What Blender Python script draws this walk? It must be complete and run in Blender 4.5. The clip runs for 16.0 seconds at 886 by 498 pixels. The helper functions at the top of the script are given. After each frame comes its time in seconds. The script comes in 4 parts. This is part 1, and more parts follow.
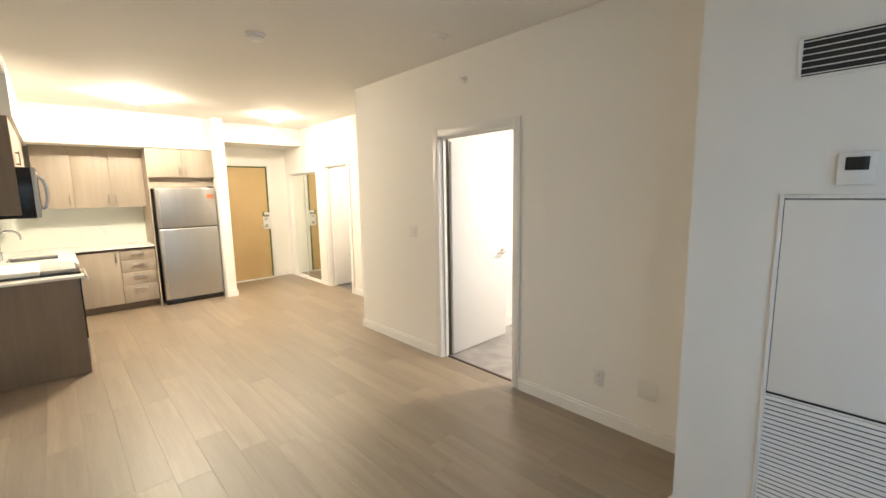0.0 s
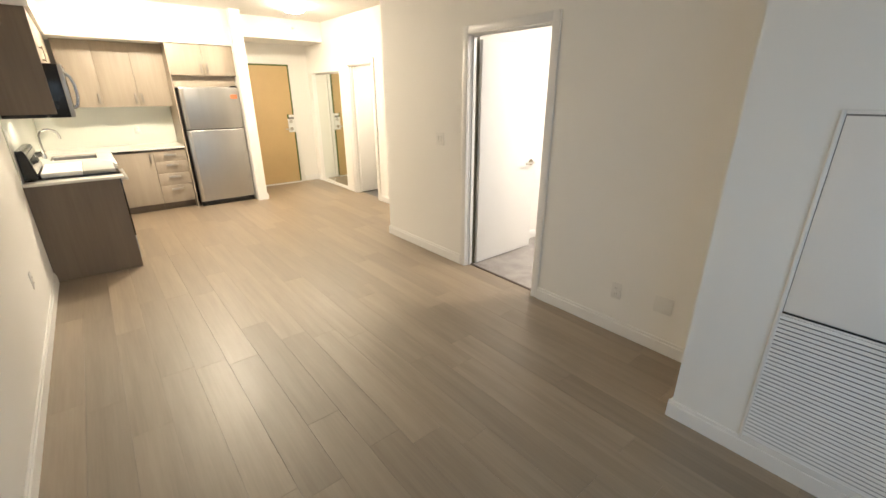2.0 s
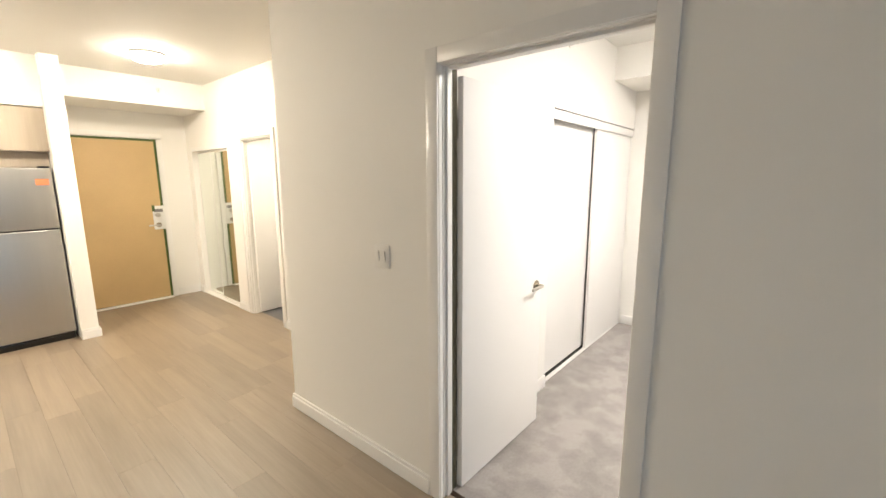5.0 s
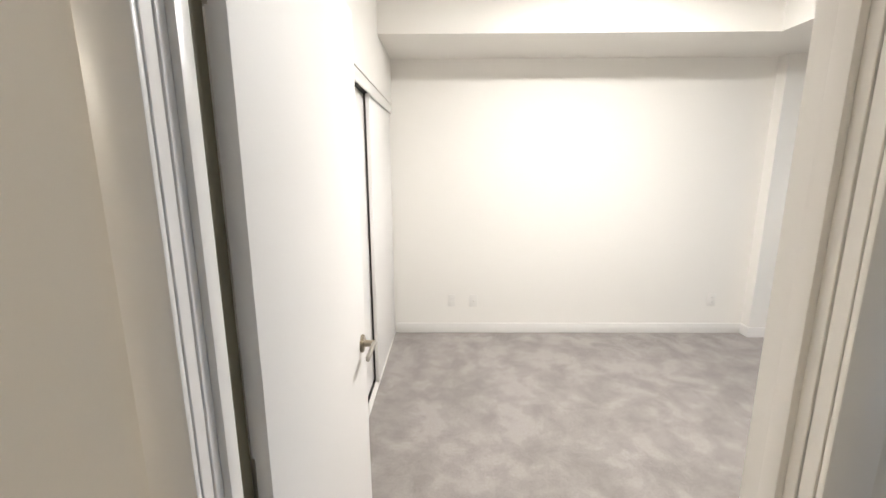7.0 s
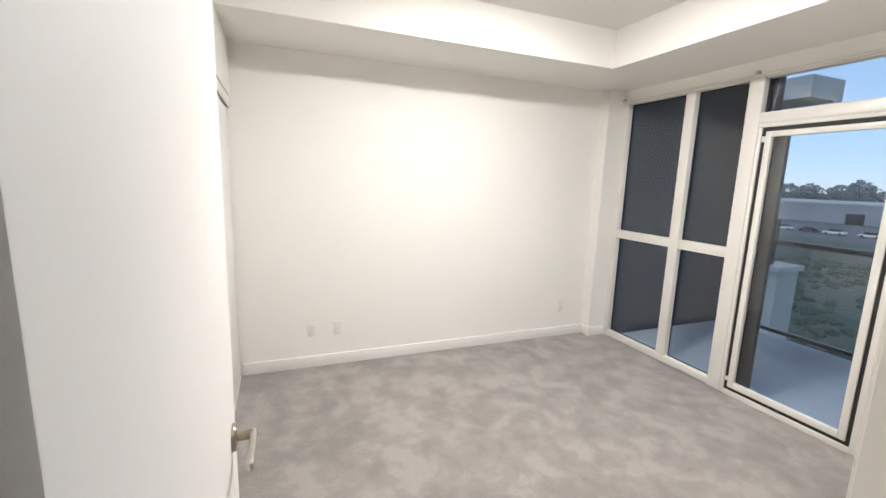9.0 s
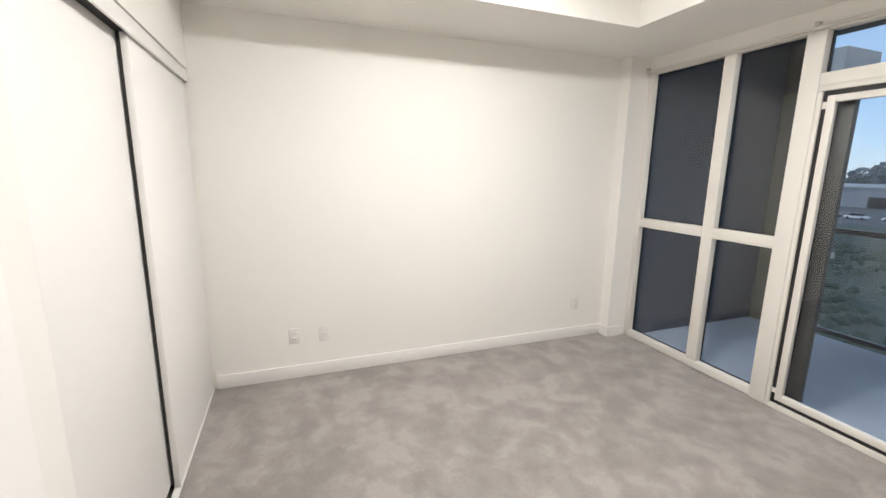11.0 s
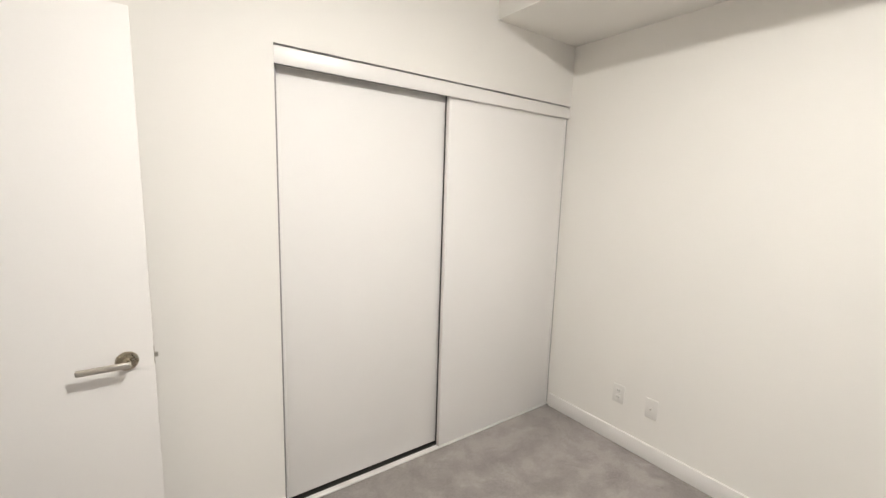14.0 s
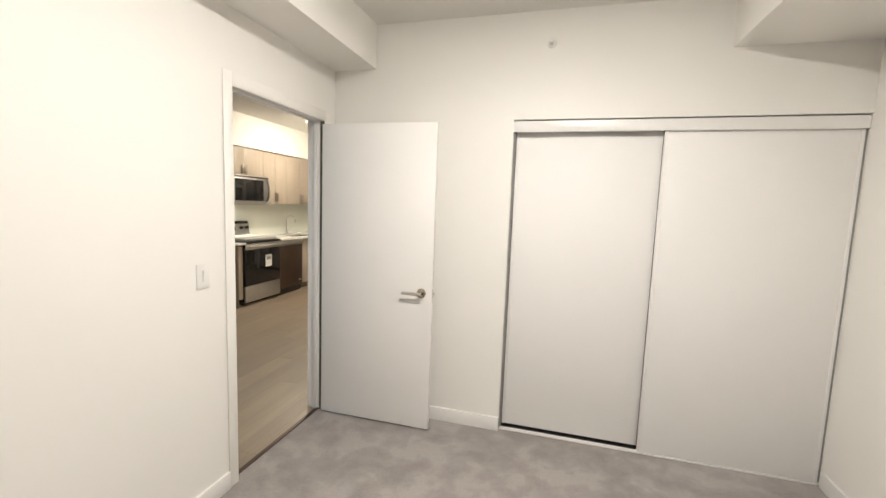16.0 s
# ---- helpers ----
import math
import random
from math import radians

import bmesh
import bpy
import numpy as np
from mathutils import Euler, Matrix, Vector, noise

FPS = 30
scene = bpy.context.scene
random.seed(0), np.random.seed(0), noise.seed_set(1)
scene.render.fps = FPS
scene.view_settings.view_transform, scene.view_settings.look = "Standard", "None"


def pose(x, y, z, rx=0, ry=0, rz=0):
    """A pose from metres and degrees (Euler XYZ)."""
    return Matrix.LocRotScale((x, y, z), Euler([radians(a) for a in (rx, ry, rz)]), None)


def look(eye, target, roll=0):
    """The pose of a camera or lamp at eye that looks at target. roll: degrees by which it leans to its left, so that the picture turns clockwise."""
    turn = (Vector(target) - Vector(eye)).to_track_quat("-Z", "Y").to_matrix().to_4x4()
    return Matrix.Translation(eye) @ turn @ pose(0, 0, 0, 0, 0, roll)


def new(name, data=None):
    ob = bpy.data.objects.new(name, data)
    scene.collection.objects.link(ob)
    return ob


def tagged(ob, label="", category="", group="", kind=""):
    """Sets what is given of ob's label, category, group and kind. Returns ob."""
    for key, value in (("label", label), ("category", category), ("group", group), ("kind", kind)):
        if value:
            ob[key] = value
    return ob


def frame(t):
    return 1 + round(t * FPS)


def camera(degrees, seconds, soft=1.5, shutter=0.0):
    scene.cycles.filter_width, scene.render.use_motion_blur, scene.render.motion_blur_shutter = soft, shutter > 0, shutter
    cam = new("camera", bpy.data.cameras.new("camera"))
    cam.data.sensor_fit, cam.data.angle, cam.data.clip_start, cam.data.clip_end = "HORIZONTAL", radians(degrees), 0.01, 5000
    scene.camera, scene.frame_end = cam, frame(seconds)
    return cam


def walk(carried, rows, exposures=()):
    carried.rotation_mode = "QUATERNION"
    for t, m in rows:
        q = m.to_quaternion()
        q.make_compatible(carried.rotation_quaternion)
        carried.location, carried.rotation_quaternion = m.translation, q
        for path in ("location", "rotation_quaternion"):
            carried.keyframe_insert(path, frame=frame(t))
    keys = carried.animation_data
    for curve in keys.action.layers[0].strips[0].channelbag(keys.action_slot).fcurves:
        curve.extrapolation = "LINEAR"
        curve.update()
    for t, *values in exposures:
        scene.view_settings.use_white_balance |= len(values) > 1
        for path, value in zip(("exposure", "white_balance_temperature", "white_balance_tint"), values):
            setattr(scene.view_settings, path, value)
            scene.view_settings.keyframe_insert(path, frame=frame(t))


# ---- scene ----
cam = camera(93.9, 16.0)

PATH = [
    (0, (-2.593, -0.162, 1.599), (-1.238, 1.283, 1.32), -1.0),
    (0.5, (-2.614, -0.141, 1.611), (-1.49, 1.49, 1.331), -1.3),
    (1, (-2.631, -0.136, 1.605), (-1.6, 1.541, 1.255), -1.5),
    (1.5, (-2.632, -0.155, 1.613), (-1.502, 1.401, 1.064), -1.1),
    (2, (-2.604, -0.171, 1.617), (-1.413, 1.273, 0.913), -0.1),
    (2.5, (-2.544, -0.101, 1.6), (-1.387, 1.444, 1.077), 0.8),
    (3, (-2.42, 0.156, 1.592), (-1.199, 1.703, 1.253), -0.3),
    (3.2, (-2.345, 0.277, 1.59), (-1.109, 1.801, 1.208), -2.3),
    (5.3, (-1.228, 1.608, 1.602), (0.373, 2.763, 1.278), 0.3),
    (5.5, (-1.122, 1.716, 1.590), (0.560, 2.742, 1.245), 0.3),
    (6, (-0.872, 1.972, 1.604), (0.967, 2.649, 1.201), -0.8),
    (6.5, (-0.644, 2.125, 1.574), (1.273, 2.556, 1.201), -0.0),
    (7, (-0.495, 2.301, 1.554), (1.467, 2.323, 1.165), -0.2),
    (7.5, (-0.414, 2.437, 1.549), (1.503, 2.027, 1.154), -0.4),
    (8, (-0.270, 2.468, 1.542), (1.599, 1.851, 1.184), 0.5),
    (8.5, (-0.17, 2.495, 1.554), (1.667, 1.771, 1.24), 1.7),
    (10.8, (0.136, 2.286, 1.54), (1.961, 1.57, 1.146), 1.4),
    (11, (0.24, 2.244, 1.51), (2.082, 1.562, 1.135), 0.8),
    (11.5, (0.456, 2.117, 1.524), (2.371, 1.669, 1.16), -0.1),
    (12, (0.687, 1.916, 1.504), (2.669, 1.997, 1.244), 1.0),
    (12.5, (0.852, 1.826, 1.539), (2.776, 2.294, 1.257), 1.2),
    (13, (0.988, 1.597, 1.551), (2.741, 2.532, 1.317), 1.1),
    (13.5, (1.015, 1.277, 1.541), (2.465, 2.632, 1.29), 2.1),
    (14, (0.947, 0.973, 1.535), (2.104, 2.578, 1.242), 1.8),
    (14.5, (1.075, 0.634, 1.510), (1.776, 2.489, 1.251), 0.8),
    (15, (1.217, 0.392, 1.532), (1.495, 2.359, 1.303), 1.4),
    (15.5, (1.407, 0.174, 1.511), (1.322, 2.162, 1.303), 2.2),
    (16, (1.705, 0.060, 1.524), (1.177, 1.978, 1.315), 2.1),
]
walk(cam, [(t, look(eye, target, roll)) for t, eye, target, roll in PATH],
     [(0, 1.1, 6900, 10), (3.2, 1.08, 6900, 10), (5.3, 0.93, 6500, 10), (6.2, 0.78, 6400, 10), (7.0, 0.63, 6250, 10), (7.6, 0.65, 6200, 10), (8.5, 0.55, 6150, 10), (11.0, 0.40, 6250, 10), (11.6, 0.42, 6250, 10), (12.0, 0.24, 6300, 10), (12.5, 0.18, 6350, 10), (13.0, 0.12, 6350, 10), (14.0, 0.18, 6400, 10), (15.0, 0.26, 6450, 10), (16.0, 0.2, 6550, 10)])

# ---- params ----
SKY = 0.105
KITCHEN_L, HALL_L, BED_L, BATH_L = 220.0, 108.0, 252.0, 90.0
LIVING_WIN_W = 4.3
WARM, SOFT, DUSK = (1.0, 0.90, 0.74), (1.0, 0.955, 0.895), (0.62, 0.80, 1.0)

# ---- light ----
world = bpy.data.worlds.new("dusk_sky")
scene.world = world
world.use_nodes = True
wn = world.node_tree
sky = wn.nodes.new("ShaderNodeTexSky")
sky.sky_type = "NISHITA"
sky.sun_disc = False
sky.sun_elevation = radians(48)
sky.sun_rotation = radians(-20)
sky.dust_density, sky.ozone_density = 0.05, 2.5
cool = wn.nodes.new("ShaderNodeMixRGB")
cool.blend_type = "MULTIPLY"
cool.inputs["Fac"].default_value = 1.0
cool.inputs[2].default_value = (0.92, 0.94, 1.06, 1)
wn.links.new(sky.outputs["Color"], cool.inputs[1])
haze = wn.nodes.new("ShaderNodeMixRGB")
haze.inputs["Fac"].default_value = 0.72
haze.inputs[2].default_value = (2.9, 4.3, 6.1, 1)
wn.links.new(cool.outputs[0], haze.inputs[1])
wn.links.new(haze.outputs[0], wn.nodes["Background"].inputs["Color"])
wn.nodes["Background"].inputs["Strength"].default_value = SKY

sun = new("sun", bpy.data.lights.new("sun", "SUN"))
sun.data.energy, sun.data.angle, sun.data.color = 0.5, radians(45), (0.9, 0.96, 1.0)
sun.matrix_world = look((-20, 80, 66), (0, 0, 0))


def window_light(name, place, aim, wide, high, watts):
    """Sky light in a window's opening."""
    ob = new(name, bpy.data.lights.new(name, "AREA"))
    ob.data.shape, ob.data.size, ob.data.size_y = "RECTANGLE", wide, high
    ob.data.energy, ob.data.color = watts, DUSK
    ob.matrix_world = look(place, aim)
    return ob


window_light("living_window_light", (-1.8, -0.76, 1.25), (-1.8, 2.0, 1.0), 2.0, 2.2, LIVING_WIN_W)
hood = new("hood_bulb", bpy.data.lights.new("hood_bulb", "AREA"))
hood.data.energy, hood.data.size, hood.data.color = 0.9, 0.3, WARM
hood.location = (-2.95, 5.2, 1.405)


# ---- materials ----
def nodes_of(name):
    m = bpy.data.materials.new(name)
    m.use_nodes = True
    return m, m.node_tree.nodes, m.node_tree.links, m.node_tree.nodes["Principled BSDF"]


def mapped(n, l, scale, obj_random=0.0):
    geo = n.new("ShaderNodeNewGeometry")
    mp = n.new("ShaderNodeMapping")
    mp.inputs["Scale"].default_value = scale
    l.new(geo.outputs["Position"], mp.inputs["Vector"])
    if obj_random:
        info = n.new("ShaderNodeObjectInfo")
        mul = n.new("ShaderNodeMath")
        mul.operation = "MULTIPLY"
        mul.inputs[1].default_value = obj_random
        l.new(info.outputs["Random"], mul.inputs[0])
        comb = n.new("ShaderNodeCombineXYZ")
        for k in range(3):
            l.new(mul.outputs[0], comb.inputs[k])
        l.new(comb.outputs[0], mp.inputs["Location"])
    return mp


def noise_node(n, l, vec, scale, detail=4.0, rough=0.55):
    t = n.new("ShaderNodeTexNoise")
    t.inputs["Scale"].default_value = scale
    t.inputs["Detail"].default_value = detail
    t.inputs["Roughness"].default_value = rough
    l.new(vec.outputs[0], t.inputs["Vector"])
    return t


def ramp(n, l, src, stops):
    r = n.new("ShaderNodeValToRGB")
    e = r.color_ramp.elements
    e[0].position, e[0].color = stops[0][0], (*stops[0][1], 1)
    e[1].position, e[1].color = stops[-1][0], (*stops[-1][1], 1)
    for p, c in stops[1:-1]:
        x = e.new(p)
        x.color = (*c, 1)
    l.new(src, r.inputs["Fac"])
    return r


def bumped(n, l, bsdf, src, strength, distance):
    b = n.new("ShaderNodeBump")
    b.inputs["Strength"].default_value = strength
    b.inputs["Distance"].default_value = distance
    l.new(src, b.inputs["Height"])
    l.new(b.outputs["Normal"], bsdf.inputs["Normal"])


def shade(c, f):
    return tuple(min(1.0, v * f) for v in c)


def plain(name, colour, rough=0.5, metal=0.0, vary=0.06, big=1.2, fine=60.0, bump=0.0, dist=0.001, stretch=(1, 1, 1)):
    """Paint, metal, stone or plastic: a large soft mottling, a fine grain and a slight relief."""
    m, n, l, b = nodes_of(name)
    vec = mapped(n, l, stretch)
    t1 = noise_node(n, l, vec, big, 3)
    t2 = noise_node(n, l, vec, fine, 3)
    mix = n.new("ShaderNodeMath")
    mix.operation = "MULTIPLY_ADD"
    mix.inputs[1].default_value = 0.35
    l.new(t2.outputs["Fac"], mix.inputs[0])
    l.new(t1.outputs["Fac"], mix.inputs[2])
    r = ramp(n, l, mix.outputs[0], [(0.35, shade(colour, 1 - vary)), (1.0, shade(colour, 1 + vary))])
    l.new(r.outputs["Color"], b.inputs["Base Color"])
    b.inputs["Metallic"].default_value = metal
    rr = n.new("ShaderNodeMapRange")
    rr.inputs["To Min"].default_value, rr.inputs["To Max"].default_value = max(0.02, rough - 0.06), rough + 0.06
    l.new(t1.outputs["Fac"], rr.inputs["Value"])
    l.new(rr.outputs[0], b.inputs["Roughness"])
    if bump:
        bumped(n, l, b, t2.outputs["Fac"], bump, dist)
    return m


def wood(name, dark, light, along, rough=0.45, piece=0.0, grain=1.0):
    """Board with long grain along one axis (0 x, 1 y, 2 z); piece shifts grain and tone from board to board."""
    m, n, l, b = nodes_of(name)
    s = [14.0 * grain] * 3
    s[along] = 0.9 * grain
    vec = mapped(n, l, s, 37.0 if piece else 0.0)
    t1 = noise_node(n, l, vec, 1.0, 6, 0.6)
    s2 = [90.0 * grain] * 3
    s2[along] = 3.0 * grain
    vec2 = mapped(n, l, s2, 11.0 if piece else 0.0)
    t2 = noise_node(n, l, vec2, 1.0, 3, 0.6)
    mix = n.new("ShaderNodeMath")
    mix.operation = "MULTIPLY_ADD"
    mix.inputs[1].default_value = 0.4
    l.new(t2.outputs["Fac"], mix.inputs[0])
    l.new(t1.outputs["Fac"], mix.inputs[2])
    r = ramp(n, l, mix.outputs[0], [(0.45, dark), (0.95, light)])
    out = r.outputs["Color"]
    if piece:
        info = n.new("ShaderNodeObjectInfo")
        mr = n.new("ShaderNodeMapRange")
        mr.inputs["To Min"].default_value, mr.inputs["To Max"].default_value = 1.0 - piece, 1.0 + piece
        l.new(info.outputs["Random"], mr.inputs["Value"])
        hsv = n.new("ShaderNodeHueSaturation")
        l.new(mr.outputs[0], hsv.inputs["Value"])
        l.new(out, hsv.inputs["Color"])
        out = hsv.outputs["Color"]
    l.new(out, b.inputs["Base Color"])
    rr = n.new("ShaderNodeMapRange")
    rr.inputs["To Min"].default_value, rr.inputs["To Max"].default_value = rough - 0.07, rough + 0.09
    l.new(t1.outputs["Fac"], rr.inputs["Value"])
    l.new(rr.outputs[0], b.inputs["Roughness"])
    bumped(n, l, b, t2.outputs["Fac"], 0.12, 0.0006)
    return m


def carpet_material():
    """Cut pile brushed in both ways: soft light and dark patches a hand or two across, and a fine fibre."""
    m, n, l, b = nodes_of("grey_carpet")
    vec = mapped(n, l, (1, 1, 1))
    warp = noise_node(n, l, vec, 2.2, 2)
    add = n.new("ShaderNodeVectorMath")
    add.operation = "MULTIPLY_ADD"
    add.inputs[1].default_value = (0.22, 0.22, 0.22)
    l.new(warp.outputs["Color"], add.inputs[0])
    l.new(vec.outputs[0], add.inputs[2])
    t1 = noise_node(n, l, add, 5.4, 4.0, 0.55)
    t2 = noise_node(n, l, vec, 420.0, 2)
    t3 = noise_node(n, l, vec, 70.0, 3)
    r1 = ramp(n, l, t1.outputs["Fac"], [(0.36, CARPET_D), (0.45, CARPET_M), (0.53, CARPET_M2), (0.60, CARPET_L)])
    r2 = ramp(n, l, t3.outputs["Fac"], [(0.25, (0.84, 0.84, 0.84)), (0.75, (1, 1, 1))])
    mul = n.new("ShaderNodeMixRGB")
    mul.blend_type = "MULTIPLY"
    mul.inputs["Fac"].default_value = 1.0
    l.new(r1.outputs["Color"], mul.inputs[1])
    l.new(r2.outputs["Color"], mul.inputs[2])
    l.new(mul.outputs[0], b.inputs["Base Color"])
    b.inputs["Roughness"].default_value = 0.95
    b.inputs["Sheen Weight"].default_value = 0.25
    s = n.new("ShaderNodeMath")
    s.operation = "ADD"
    l.new(t2.outputs["Fac"], s.inputs[0])
    l.new(t3.outputs["Fac"], s.inputs[1])
    bumped(n, l, b, s.outputs[0], 0.5, 0.004)
    return m


def glass_material(name, tint, rough=0.0):
    m, n, l, b = nodes_of(name)
    b.inputs["Base Color"].default_value = (*tint, 1)
    b.inputs["Transmission Weight"].default_value = 1.0
    b.inputs["Roughness"].default_value = rough
    b.inputs["IOR"].default_value = 1.45
    return m


def glow(name, colour, strength):
    m, n, l, b = nodes_of(name)
    b.inputs["Base Color"].default_value = (0.9, 0.88, 0.84, 1)
    b.inputs["Emission Color"].default_value = (*colour, 1)
    b.inputs["Emission Strength"].default_value = strength
    return m


CARPET_D, CARPET_M, CARPET_M2, CARPET_L = (0.276, 0.249, 0.233), (0.315, 0.285, 0.267), (0.343, 0.311, 0.293), (0.392, 0.356, 0.336)
M_WALL = plain("wall_paint", (0.84, 0.816, 0.77), 0.6, vary=0.02, big=0.8, fine=260, bump=0.05, dist=0.0006)
M_CEIL = plain("ceiling_paint", (0.78, 0.76, 0.72), 0.8, vary=0.025, big=1.5, fine=160, bump=0.25, dist=0.002)
M_TRIM = plain("trim_paint", (0.83, 0.81, 0.78), 0.32, vary=0.02, big=3, fine=120)
M_DOOR = plain("door_paint", (0.835, 0.813, 0.785), 0.6, vary=0.02, big=1.5, fine=140, bump=0.04, dist=0.0005)
M_PLASTIC = plain("white_plastic", (0.78, 0.76, 0.72), 0.35, vary=0.015, big=6, fine=90)
M_PLANK = wood("floor_plank", (0.186, 0.136, 0.087), (0.284, 0.217, 0.149), 1, 0.42, 0.14)
M_PLANK.node_tree.nodes["Principled BSDF"].inputs["Specular IOR Level"].default_value = 1.0
M_PLANK.node_tree.nodes["Principled BSDF"].inputs["Coat Weight"].default_value = 0.6
M_PLANK.node_tree.nodes["Principled BSDF"].inputs["Coat Roughness"].default_value = 0.58
M_JOINT = plain("plank_joint", (0.15, 0.11, 0.072), 0.7, vary=0.2, big=4)
M_CARPET = carpet_material()
M_CAB = wood("taupe_laminate", (0.358, 0.30, 0.235), (0.42, 0.357, 0.287), 2, 0.45, 0.015)
M_CABD = wood("dark_brown_laminate", (0.150, 0.110, 0.074), (0.195, 0.148, 0.104), 2, 0.42, 0.03)
M_QUARTZ = plain("white_quartz", (0.78, 0.76, 0.70), 0.18, vary=0.04, big=7, fine=180)
M_SPLASH = plain("pale_back_painted_glass", (0.76, 0.78, 0.71), 0.12, vary=0.02, big=1, fine=40)
M_STEEL = plain("brushed_steel", (0.49, 0.483, 0.47), 0.38, 1.0, vary=0.06, big=1.0, fine=40, bump=0.05, dist=0.0004, stretch=(9, 9, 0.35))
M_NICKEL = plain("brushed_nickel", (0.58, 0.55, 0.50), 0.30, 1.0, vary=0.06, big=20, fine=200)
M_BRONZE = plain("satin_nickel_dark", (0.42, 0.37, 0.29), 0.28, 1.0, vary=0.08, big=20, fine=200)
M_CHROME = plain("chrome", (0.75, 0.75, 0.76), 0.08, 1.0, vary=0.03, big=20, fine=200)
M_DARKCHROME = plain("dark_chrome", (0.40, 0.40, 0.41), 0.25, 1.0, vary=0.03, big=20, fine=200)
M_PULL = plain("satin_pull", (0.36, 0.33, 0.29), 0.4, 1.0, vary=0.05, big=20, fine=200)
M_BLACK = plain("black_enamel", (0.014, 0.013, 0.013), 0.22, vary=0.2, big=3, fine=80)
M_BLACKGLASS = plain("black_glass", (0.008, 0.008, 0.009), 0.05, vary=0.2, big=3, fine=80)
M_DARKSTEEL = plain("dark_brown_steel", (0.075, 0.050, 0.038), 0.30, 0.6, vary=0.12, big=2, fine=60, stretch=(1, 8, 0.6))
# near-black: shade painted into gaps and recesses, plus mirror backing and outlet slots
M_GAP = plain("black_and_gap_shade", (0.03, 0.028, 0.026), 0.8, vary=0.2)
M_TAN = plain("tan_protective_board", (0.54, 0.375, 0.18), 0.6, vary=0.10, big=1.6, fine=90, bump=0.08, dist=0.0008)
M_GREEN = plain("green_tape", (0.085, 0.13, 0.03), 0.6, vary=0.15, big=8, fine=90)
M_ORANGE = plain("orange_label", (0.62, 0.20, 0.09), 0.5, vary=0.06, big=20)
M_PAPER = plain("white_paper", (0.78, 0.77, 0.74), 0.6, vary=0.03, big=20)
# grey plastic of the blind brackets; also paints shade round switch paddles
M_SLOT = plain("grey_plastic_and_shade", (0.56, 0.54, 0.50), 0.5, vary=0.03, big=20)
# grey that paints the shade in the gap beside the closet door
M_EDGESHADE = plain("grey_edge_shade", (0.30, 0.285, 0.27), 0.6, vary=0.05, big=6)
# grey of real print and fittings; also paints shade at louvres and closet edge
M_INKSHADE = plain("grey_print_and_shade", (0.25, 0.24, 0.23), 0.6, vary=0.05, big=20)
M_TILE = plain("dark_grey_tile", (0.10, 0.10, 0.105), 0.35, vary=0.12, big=3, fine=60)
M_FRAME = plain("window_frame_white", (0.74, 0.71, 0.66), 0.35, vary=0.02, big=4, fine=140)
M_DARKOLIVE = plain("dark_olive", (0.12, 0.105, 0.065), 0.7, vary=0.2, big=6, fine=120)
M_RUBBER = plain("black_gasket", (0.012, 0.012, 0.013), 0.55, vary=0.2)
M_GLASS = glass_material("window_glass", (0.96, 0.98, 0.98))
M_RAILGLASS = glass_material("rail_glass", (0.86, 0.92, 0.92))
# grey concrete with the dusk sky's blue put into the base colour
M_CONC = plain("balcony_concrete", (0.30, 0.345, 0.41), 0.75, vary=0.12, big=1.4, fine=70, bump=0.15, dist=0.002)
M_CLAD = plain("dark_cladding", (0.017, 0.025, 0.042), 0.8, vary=0.05, big=2, fine=6, bump=0.02, dist=0.001)
M_OLIVE = plain("olive_render", (0.115, 0.112, 0.082), 0.85, vary=0.12, big=1.5, fine=40, bump=0.1, dist=0.002)
M_METAL = plain("charcoal_metal", (0.035, 0.037, 0.042), 0.4, 0.5, vary=0.12, big=4)
M_GRASS = plain("grass", (0.062, 0.084, 0.06), 0.9, vary=0.5, big=0.06, fine=1.5)
M_ASPH = plain("asphalt", (0.10, 0.10, 0.105), 0.85, vary=0.2, big=0.08, fine=3)
M_STORE = plain("grey_store_wall", (0.30, 0.31, 0.33), 0.8, vary=0.1, big=0.03, fine=0.6)
M_PALE = plain("pale_render", (0.42, 0.415, 0.40), 0.8, vary=0.06, big=0.6, fine=12)
# distance haze painted into the leaf colour: paler and bluer than foliage
M_LEAF = plain("leaves_with_painted_haze", (0.17, 0.215, 0.235), 0.9, vary=0.15, big=0.15, fine=1.2)
M_BARK = plain("bark", (0.09, 0.07, 0.05), 0.9, vary=0.3, big=1.0, fine=8)
M_CARW = plain("white_car_paint", (0.70, 0.70, 0.70), 0.25, vary=0.03)
M_CARD = plain("dark_car_paint", (0.06, 0.065, 0.075), 0.25, vary=0.1)
M_GLOW = glow("lit_glass_warm", WARM, KITCHEN_L)
M_LENS = glow("lit_lens", WARM, 12.0)
M_GLOWB = glow("lit_glass_soft", SOFT, BED_L)
M_GLOWH = glow("lit_glass_hall", WARM, HALL_L)
M_GLOWT = glow("lit_glass_added_bathroom", WARM, BATH_L)
M_MIRROR = plain("mirror_silver", (0.86, 0.90, 0.86), 0.015, 1.0, vary=0.0)


# ---- builders ----
BASE = {}


